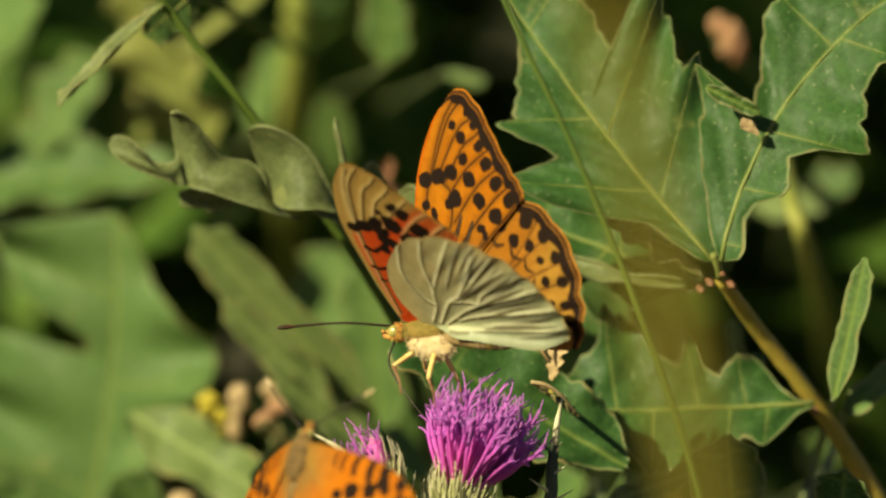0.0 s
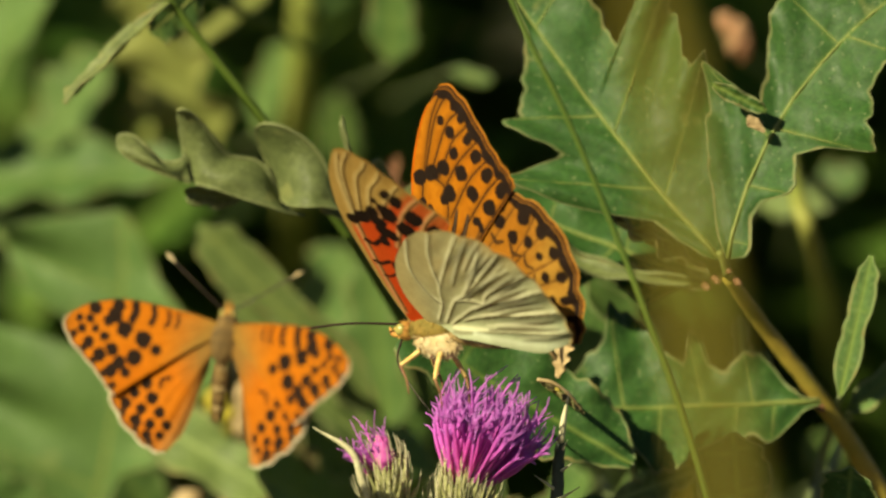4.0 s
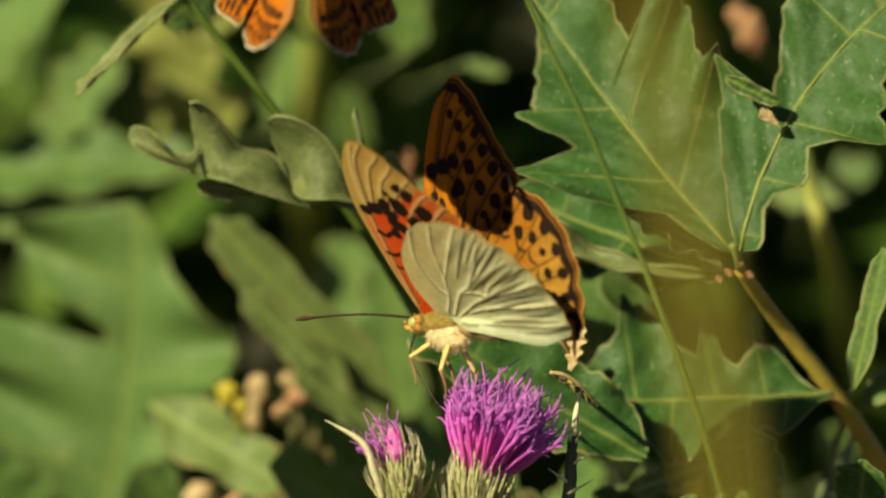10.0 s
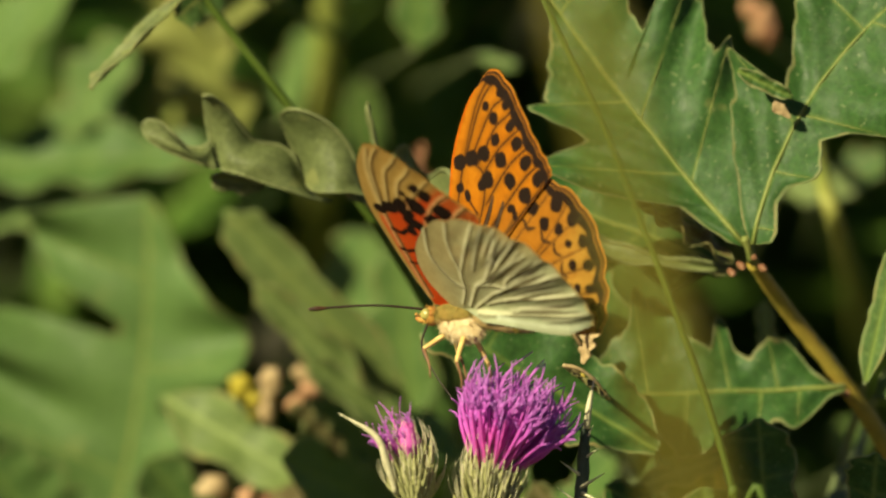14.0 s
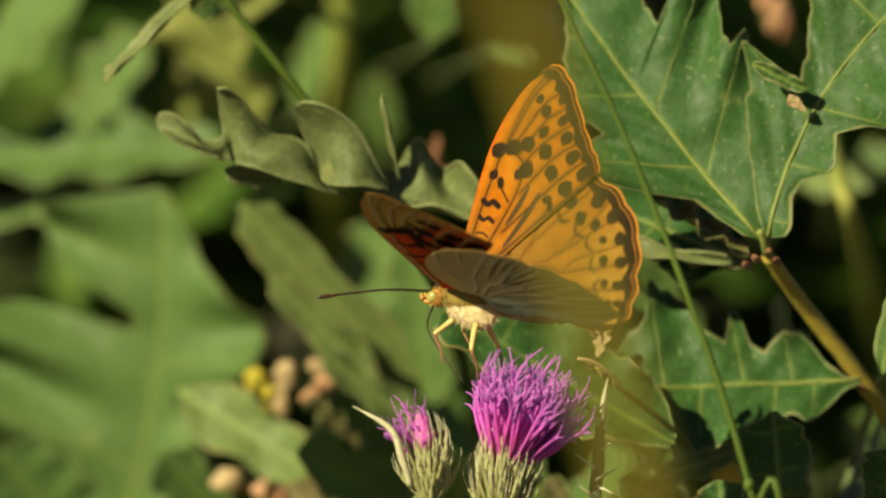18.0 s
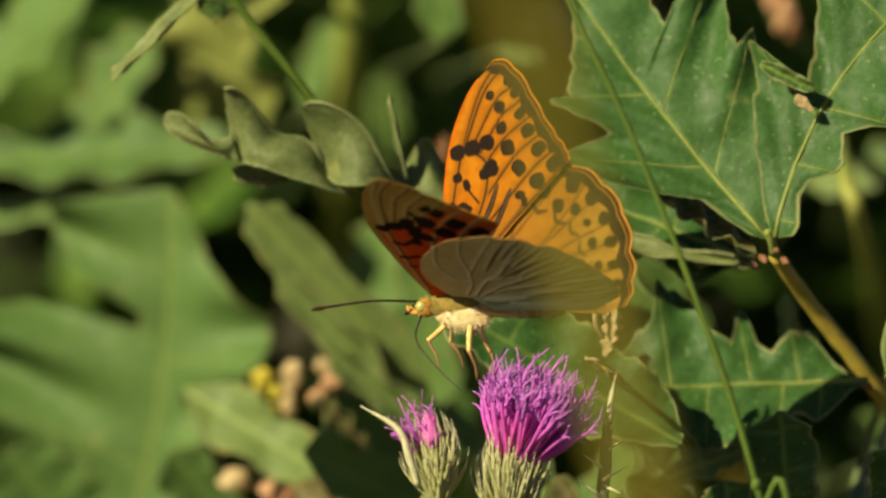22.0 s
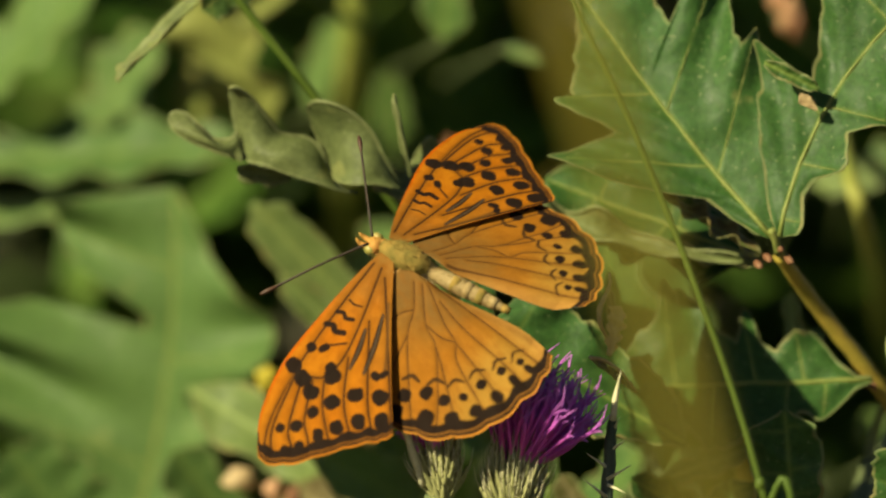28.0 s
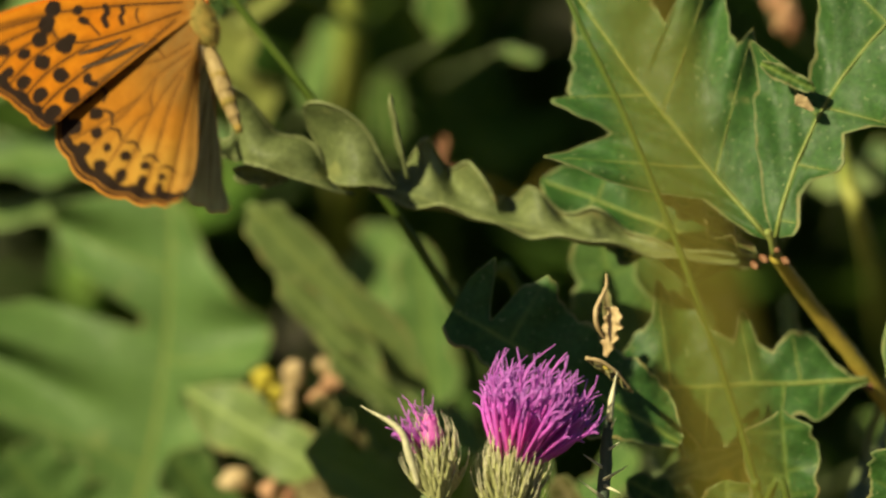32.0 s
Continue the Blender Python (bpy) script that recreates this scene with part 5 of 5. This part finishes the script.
stalk("yellow stem among shaded leaves", [(1600, 900, 560), (1560, 560, 420), (1532, 430, 180), (1500, 320, 150), (1480, 240, 240), (1470, 200, 420)], [0.0018, 0.0014], STEM_YELLOW, 40)
blade_at = plan_pose(1240, 900, -600)
BLADE = thing("grass_stalk", blade_at, "dry yellow-green grass stalk close before the lens", "grass stalk", "grass stalks")
part("culm", tube("culm", [(0.004, 0, -0.70), (0.002, 0, -0.3), (0.0, 0, 0), (0.0006, 0.0, 0.03), (0.0, 0, 0.06), (-0.004, 0, 0.16)], [0.0019, 0.0018, 0.0017, 0.0016, 0.0014], GRASS_DRY, 8, 60, 0.05), BLADE)
part("sheath", tube("sheath", [(0.001, 0.0002, -0.08), (0.0006, 0, 0.0), (0.0012, 0, 0.05)], [0.0019, 0.0020, 0.0017], GRASS_DRY, 8, 30, 0.05), BLADE)
spot_leaf = thing("narrow_leaf", spot(440, -60, 65), "narrow grey-green leaf hanging at the edge", "leaf")
grounded(spot_leaf, spot(440, -60, 65), 0.0008, GRASS)
leaf(spot_leaf, (385, -35, 62), (200, 145, 58), 5.0, material=LEAF_CURL, lobes=2, deep=0.05, roll=35, ns=70, nt=24, seed=61, fold=0.5)
leaf(spot_leaf, (450, -60, 72), (352, 20, 70), 8, material=LEAF_BACK, lobes=2, deep=0.05, roll=10, ns=50, nt=24, seed=62, face=(0.3, -0.8, -0.4))


def dry_bit(x, y, d, size, seed, label, material=None):
    o = thing("dry_bract", spot(x, y, d), label, "dry bract", "dry bracts")
    grounded(o, spot(x, y, d), 0.0006, TWIG)
    leaf(o, (x, y, d), (x + size * 0.25, y - size, d), size / 18, material=material or DRY, veins=False, name="scale", lobes=2, deep=0.35, fold=0.5, ripple=0.6, ns=40, nt=20, seed=seed, roll=20)
    leaf(o, (x, y, d), (x + size * 0.6, y + size * 0.35, d), size / 22, material=material or DRY, veins=False, name="scale", lobes=2, deep=0.3, fold=0.4, ripple=0.5, ns=40, nt=20, seed=seed + 1, roll=-30)
    leaf(o, (x, y, d), (x - size * 0.2, y + size * 0.5, d), size / 30, material=material or DRY, veins=False, name="scale", lobes=2, deep=0.3, fold=0.4, ripple=0.5, ns=30, nt=16, seed=seed + 2)


curl = thing("dry_bract", spot(1072, 655, 34), "tan papery dry curled bract", "dry bract", "dry bracts")
grounded(curl, spot(1072, 655, 34), 0.0006, TWIG)
RAGGED = [[(0, 0.4), (0.2, 1.3), (0.4, 1.0), (0.55, 1.9), (0.75, 1.6), (0.88, 2.2), (1, 0.5)], [(0, 0.4), (0.15, 1.0), (0.35, 1.9), (0.5, 1.4), (0.65, 2.3), (0.85, 1.5), (1, 0.4)]]
leaf(curl, (1072, 632, 34), (1092, 545, 32), material=DRY, veins=False, name="scale", sides=RAGGED, fold=0.25, ripple=0.25, ns=70, nt=30, seed=71, soft=0.05, face=(-0.5, -0.7, 0.5))
part("rim", tube("rim", local(curl, (1073, 484, 33), (1072, 510, 32), (1056, 545, 31), (1056, 575, 31), (1070, 600, 32)), [0.00014, 0.00030, 0.00042, 0.00040, 0.0002], DRY, 7, 24, 0.12), curl, "pale curled rim of the bract")
leaf(curl, (1071, 508, 34), (1078, 562, 35), 2.2, material=LEAF_BROWN, veins=False, name="scale", lobes=2, deep=0.1, fold=0.4, ripple=0.15, ns=40, nt=16, seed=72)
leaf(curl, (1036, 634, 30), (1118, 694, 33), 2.4, material=LEAF_BROWN, veins=False, name="scale", lobes=3, deep=0.4, fold=0.6, ripple=0.5, ns=60, nt=20, seed=73, face=(-0.3, -0.4, 0.8))
part("rim", tube("rim", local(curl, (1036, 634, 29), (1064, 640, 29), (1092, 660, 30), (1118, 692, 32)), [0.00030, 0.00034, 0.00026, 0.00010], DRY, 7, 18, 0.15), curl, "pale curled rim of the bract")


def withered_bud(x, y, d, size, lumps, label, stem=None):
    """A withered flower bud: a few shrunken scales round a stalk. lumps: offsets across and down, and sizes, in parts of the whole; with materials."""
    o = thing("withered_bud", spot(x, y, d), label, "dry bud", "dry buds")
    grounded(o, spot(x, y, d), 0.0007, stem or THISTLE_STEM)
    for k, (dx, dy, w, h, turn, mat) in enumerate(lumps):
        q = local(o, (x + dx * size, y + dy * size, d - 2))[0]
        part("scale", lump("scale", (w * size * 0.00009, h * size * 0.00009, w * size * 0.00006), mat, 0.45, k + x, 16, 18, 0.3, 1.6), o, "", pose(*q) @ pose(0, 0, 0, 90, turn, 0))


withered_bud(518, 684, 150, 66, ((0, -0.2, 0.28, 0.48, 8, DRY), (-0.1, 0.55, 0.24, 0.35, -10, DRY), (0.75, 0.25, 0.34, 0.24, -55, DRY_RED), (1.1, -0.1, 0.22, 0.30, -70, DRY_RED), (0.9, -0.5, 0.20, 0.34, -60, DRY)), "tan withered bud out of focus")
withered_bud(466, 672, 152, 46, ((0, 0, 0.44, 0.46, 10, PETAL), (0.5, 0.5, 0.3, 0.3, 50, PETAL), (0.5, 1.1, 0.25, 0.25, 20, GRASS_DRY)), "yellow withered bud out of focus")
withered_bud(440, 852, 146, 60, ((-0.4, 0, 0.35, 0.5, 80, DRY), (0.6, 0.3, 0.35, 0.28, 100, DRY_RED), (1.2, 0.5, 0.3, 0.25, 80, TWIG_RED)), "brown withered scraps out of focus")
withered_bud(1388, 30, 200, 60, ((0, 0, 0.32, 0.5, 20, DRY_RED), (-0.3, -0.4, 0.28, 0.4, -20, DRY_RED), (0.25, 0.3, 0.22, 0.4, 10, TWIG_RED)), "reddish dry bud above the leaves")
dry_bit(775, 290, 160, 50, 79, "reddish dry scrap in the shade", TWIG_RED)


def leaf_mass(name, label, count, place, seed, size=(0.04, 0.075)):
    """Shrub leaves too many to count, each one lobed and turned its own way."""
    rng = np.random.default_rng(seed)
    g, vein, rim, _ = leaf_shape(1.0, 0.55, sides=[[(p, w * 1000) for p, w in sd] for sd in lobed(0.55, 3, 0.4, 4)], ns=20, nt=9, slant=0.3, teeth=0)
    flat = g.reshape(-1, 3)
    n = g.shape[0]
    i = np.arange(n * 9).reshape(n, 9)
    quads = np.stack([i[:-1, :-1], i[:-1, 1:], i[1:, 1:], i[1:, :-1]], -1).reshape(-1, 4)
    V, F = [], []
    for k in range(count):
        c = np.array(place(rng))
        R = np.array(Euler((rng.uniform(-0.6, 1.2), rng.uniform(-0.8, 0.8), rng.uniform(-3.1, 3.1))).to_matrix())
        V.append(flat @ R.T * rng.uniform(*size) + c)
        F.append(quads + k * len(flat))
    me = mesh(name, np.concatenate(V).tolist(), np.concatenate(F).tolist(), LEAF_STUFF, vein=np.tile(vein.ravel(), count), rim=np.zeros(count * len(flat)))
    return tagged(new(name, me), label, "shrub", kind="stuff")


leaf_mass("thicket", "dense shaded shrub leaves far behind", 1700, lambda r: spot(r.uniform(-1400, 3000), r.uniform(-900, 2400), r.uniform(440, 1000)), 5)
# unseen leaves added above the view, only to keep sun off the thicket
leaf_mass("shrub_crown", "leaves added above the view to shade the thicket", 1200, lambda r: PLAN @ Vector((r.uniform(-1.1, 0.35), r.uniform(0.36, 1.2), r.uniform(0.075, 0.24))), 6, (0.05, 0.085))

# ---- movement ----
RESTING, RESTING_WINGS = butterfly("large orange fritillary with black spots and silvery green underwings")
FLYING, FLYING_WINGS = butterfly("small orange fritillary with black spots in flight", True)
FLYING.scale = (0.68, 0.68, 0.68)


def fly(insect, wings, rows):
    """Rows: seconds; place on the plan sheet and depth; turn about x, y, z; how far left fore and hind and right fore and hind wings are raised; their sweep, fore and hind, of both sides or of the left and then the right."""
    walk(insect, [(r[0], plan_pose(*r[1:7])) for r in rows])
    for wing, hind, side, k in zip(wings, (0, 0, 1, 1), (-1, 1, -1, 1), (7, 9, 8, 10)):
        walk(wing, [(r[0], wing_pose(hind, side, r[k], (r[11:] * 2)[hind + side + 1])) for r in rows])


def motions():
    fly(RESTING, RESTING_WINGS, [
        (0, 850, 544, 0, 1, 3, 50, 39, 39, 98, 98, -9, -20, -9, -22),
        (1, 857, 541, 0, 0, 4, 47, 42, 42, 101, 101, -7, -24, -6, -24),
        (3, 852, 545, 0, 2, 0, 48, 45, 45, 96, 96, -5, -21, -5, -21),
        (6, 847, 545, 0, 1, -1, 45, 49, 50, 100, 100, -5, -23, -5, -21),
        (9, 841, 542, 0, 2, 0, 44, 47, 46, 101, 101, -9, -22, -6, -22),
        (10, 847, 546, 0, 1, 3, 42, 44, 44, 100, 100, -9, -22, -5, -22),
        (12, 852, 547, 0, 0, 5, 45, 40, 41, 99, 99, -9, -22, -9, -22),
        (14, 849, 544, 0, 1, 4, 46, 39, 39, 95, 95, -9, -21, -7, -22),
        (17, 841, 530, 0, 6, -2, 53, 31, 28, 81, 81, -7, -21, -8, -22),
        (19, 835, 527, 0, 4, -3, 55, 26, 26, 68, 68, -7, -19, -6, -22),
        (21, 819, 541, 0, 1, -1, 61, 31, 31, 79, 78, -5, -19, -5, -19),
        (23, 800, 536, 0, -4, 3, 62, 19, 15, 88, 87, -6, -17, -9, -22),
        (25, 795, 543, 0, 0, -2, 60, 13, 13, 82, 82, -5, -20, -5, -21),
        (27.5, 756, 511, 0, 7, -38, 49, 39, 38, 54, 54, 0, -20, -8, -19),
        (27.75, 750, 484, 0, 20, -20, 54, -9, -10, 34, 31, 6, -12),
        (28, 709, 458, 0, 42, -53, 35, -8, -11, -31, -31, 8, -10, 10, -4),
        (28.5, 687, 423, -2, 99, -49, -25, -20, -20, -68, -73, 1, -14),
        (28.65, 653, 418, -3, 81, -40, 12, 29, 27, -26, -29, 5, -11),
        (28.8, 618, 413, -3, 75, -26, 41, 78, 75, 16, 14, 10, -8),
        (29, 598, 408, -4, 67, -20, 38, 98, 94, 16, 18, 7, 0, 17, 3),
        (29.2, 596, 394, -5, 44, -3, 68, 25, 38, 56, 53, 8, -11),
        (29.4, 584, 385, -6, 42, -10, 63, 9, 7, 33, 31, 11, -13),
        (29.6, 573, 370, -6, 61, -25, 43, 7, 3, -31, -33, 21, -3),
        (29.8, 559, 337, -7, 68, -29, 32, -5, -10, -68, -73, 25, -1),
        (30, 543, 314, -8, 59, -18, 50, -36, -39, -76, -79, 28, 10, 29, 17),
        (30.2, 555, 287, -9, 68, -23, 30, -3, -7, -57, -59, 21, 3),
        (30.4, 528, 256, -10, 73, -18, 2, -51, -51, -50, -53, 22, 1),
        (30.5, 497, 255, -10, 95, -11, 61, 7, 7, 23, 18, 14, -10),
        (30.6, 471, 243, -10, 101, -10, 27, 64, 61, 9, 7, 13, -8),
        (30.8, 435, 223, -11, 76, -5, 47, 87, 82, 13, 14, 9, 0),
        (31, 434, 200, -12, 73, -13, 38, 93, 84, -4, -4, 5, 9, 10, -8),
        (31.2, 403, 198, -13, 60, -1, 56, 40, 38, 39, 36, 8, -2),
        (31.5, 391, 148, -14, 67, -17, 11, 64, 61, -19, -20, 12, -6),
        (31.6, 390, 120, -14, 76, -11, 16, 42, 36, -31, -33, 12, -4),
        (31.8, 395, 78, -15, 80, -12, 29, -9, -13, -70, -73, 19, -2),
        (32, 358, 42, -16, 58, -1, 42, -50, -54, -76, -79, 22, 13, 26, 16),
    ])
    fly(FLYING, FLYING_WINGS, [
        (0, 628, 767, -46, 73, 4, -38, -38, -38, 1, 1, -11, -25, -13, -27),
        (0.2, 626, 760, -46, 73, 4, -32, -38, -38, -6, -6, -8, -22, -9, -23),
        (0.6, 620, 727, -46, 86, -7, 31, -15, -18, -48, -50, 16, -2),
        (1, 595, 722, -46, 126, 3, 31, -75, -75, -45, -46, -19, -30, -15, -29),
        (1.4, 572, 719, -46, 63, 13, -16, -34, -36, -38, -41, 13, 1),
        (1.8, 582, 697, -46, 49, -2, -9, -69, -71, -70, -72, 15, -1),
        (2, 581, 682, -46, 51, 4, -25, -56, -56, -72, -72, -16, -30, -6, -20),
        (2.2, 568, 671, -46, 48, 2, -3, -58, -61, -63, -65, 15, -1),
        (2.6, 555, 658, -46, 77, 3, 16, -35, -38, -60, -63, 19, 1),
        (2.8, 555, 650, -46, 78, 9, 1, -23, -25, -8, -10, 16, -3),
        (3, 557, 630, -46, 60, 5, -29, 51, 52, 27, 14, -2, -13, 0, -7),
        (3.4, 499, 614, -46, 90, 6, 2, -10, -13, 45, 43, 6, 6),
        (3.5, 498, 606, -46, 91, 6, 1, -10, -13, 48, 45, 5, 7),
        (5.5, 412, 425, -46, 98, 16, -30, -60, -60, -38, -38, -4, -10, -4, -12),
        (5.8, 414, 372, -46, 108, 16, -8, -68, -68, -36, -38, -10, -12, -6, -16),
        (6, 400, 315, -46, 123, 13, 18, -60, -60, 48, 37, -16, -16, -5, -14),
        (6.2, 408, 318, -46, 110, 16, -6, -6, -6, 66, 62, -4, -10, 0, -12),
        (6.4, 420, 300, -46, 94, 16, -30, 50, 48, 78, 76, 4, -8),
        (6.6, 420, 268, -46, 84, 16, -24, 78, 76, 82, 80, 4, -10),
        (7, 436, 201, -46, 54, 9, -40, 67, 67, 32, 35, -6, -21, -9, -8),
        (7.1, 436, 192, -46, 60, 18, -33, 25, 24, 28, 29, 2, -12, 1, -6),
        (7.2, 434, 184, -46, 67, 27, -26, -26, -28, 18, 16, 11, -3),
        (7.5, 421, 141, -46, 94, 33, 4, -59, -61, -36, -39, 7, 3),
        (7.75, 424, 96, -46, 90, 32, 1, 13, 11, -2, -4, 1, -3),
        (8, 443, 7, -46, 92, 40, -37, 89, 90, -3, -8, -3, -20, -1, -1),
        (8.2, 420, 7, -46, 97, 28, -13, 85, 83, 39, 37, -5, -8),
        (8.5, 424, -36, -46, 65, 2, -13, 31, 28, 44, 41, 1, -2),
        (9, 412, -108, -40, 66, 2, -10, 72, 70, 78, 76, 10, -3),
        (9.5, 500, -128, -39, 57, 3, -4, -12, -14, 2, 0, 9, -1),
        (10, 608, -158, -38, 49, 6, 2, -64, -66, -56, -58, 8, 0),
        (10.3, 654, -291, -40, 63, 8, -1, -22, -23, -18, -19, 11, -1),
        (10.6, 700, -420, -40, 78, 11, -2, 20, 20, 20, 20, 15, -2),
        (13, 900, -1100, -60, 78, 11, -2, 40, 40, 40, 40, 15, -2),
        (17, 1300, -1000, -120, 78, 11, -2, 0, 0, 0, 0, 15, -2),
        (18.2, 1400, -420, -150, 78, 11, -2, 40, 40, 40, 40, 15, -2),
        (18.5, 1500, -140, -155, 72, 25, -45, 10, 10, 10, 10, 15, -2),
        (18.8, 1590, 50, -158, 72, 25, -45, -3, -3, -5, -5, 15, -2),
        (19, 1640, 100, -160, 72, 25, -45, -3, -3, -9, -9, 15, -2),
        (19.3, 1670, 105, -160, 72, 25, -45, 10, 10, 0, 0, 15, -2),
        (19.6, 1690, 90, -160, 72, 25, -45, 36, 36, 20, 20, 15, -2),
        (20, 1700, 85, -165, 72, 25, -45, 46, 52, 20, 20, 15, -2),
        (20.5, 1800, 60, -165, 72, 25, -45, 40, 40, 30, 30, 15, -2),
        (21.4, 1740, 120, -165, 72, 25, -45, 0, 0, 0, 0, 15, -2),
        (22, 1900, 0, -170, 72, 25, -45, 40, 40, 40, 40, 15, -2),
        (24, 2600, -700, -180, 78, 11, -2, 20, 20, 20, 20, 15, -2),
        (32, 2600, -900, -180, 78, 11, -2, 20, 20, 20, 20, 15, -2),
    ])
    walk(BLADE, [
        (0, plan_pose(1346, 900, -600, 0, -11.3, 0)),
        (1, plan_pose(1370, 900, -600, 0, -8.8, 0)),
        (3, plan_pose(1378, 900, -600, 0, -8.8, 0)),
        (6, plan_pose(1373, 900, -600, 0, -7.9, 0)),
        (7, plan_pose(1370, 900, -600, 0, -7.3, 0)),
        (9, plan_pose(1385, 900, -600, 0, -9.5, 0)),
        (10, plan_pose(1362, 900, -600, 0, -9.5, 0)),
        (13, plan_pose(1308, 900, -600, 0, -13.1, 0)),
        (14.5, plan_pose(1250, 900, -600, 0, -12.8, 0)),
        (16.5, plan_pose(1176, 900, -600, 0, -13.7, 0)),
        (19, plan_pose(1139, 900, -600, 0, -14.3, 0)),
        (23, plan_pose(1145, 900, -600, 0, -14.3, 0)),
        (25, plan_pose(1141, 900, -600, 0, -12.8, 0)),
        (27.5, plan_pose(1228, 900, -600, 0, -15.2, 0)),
        (28.5, plan_pose(1245, 900, -600, 0, -14.9, 0)),
        (29, plan_pose(1242, 900, -600, 0, -12.2, 0)),
        (30, plan_pose(1287, 900, -600, 0, -13.1, 0)),
        (31, plan_pose(1291, 900, -600, 0, -12.8, 0)),
        (32, plan_pose(1312, 900, -600, 0, -11.4, 0)),
    ])


motions()
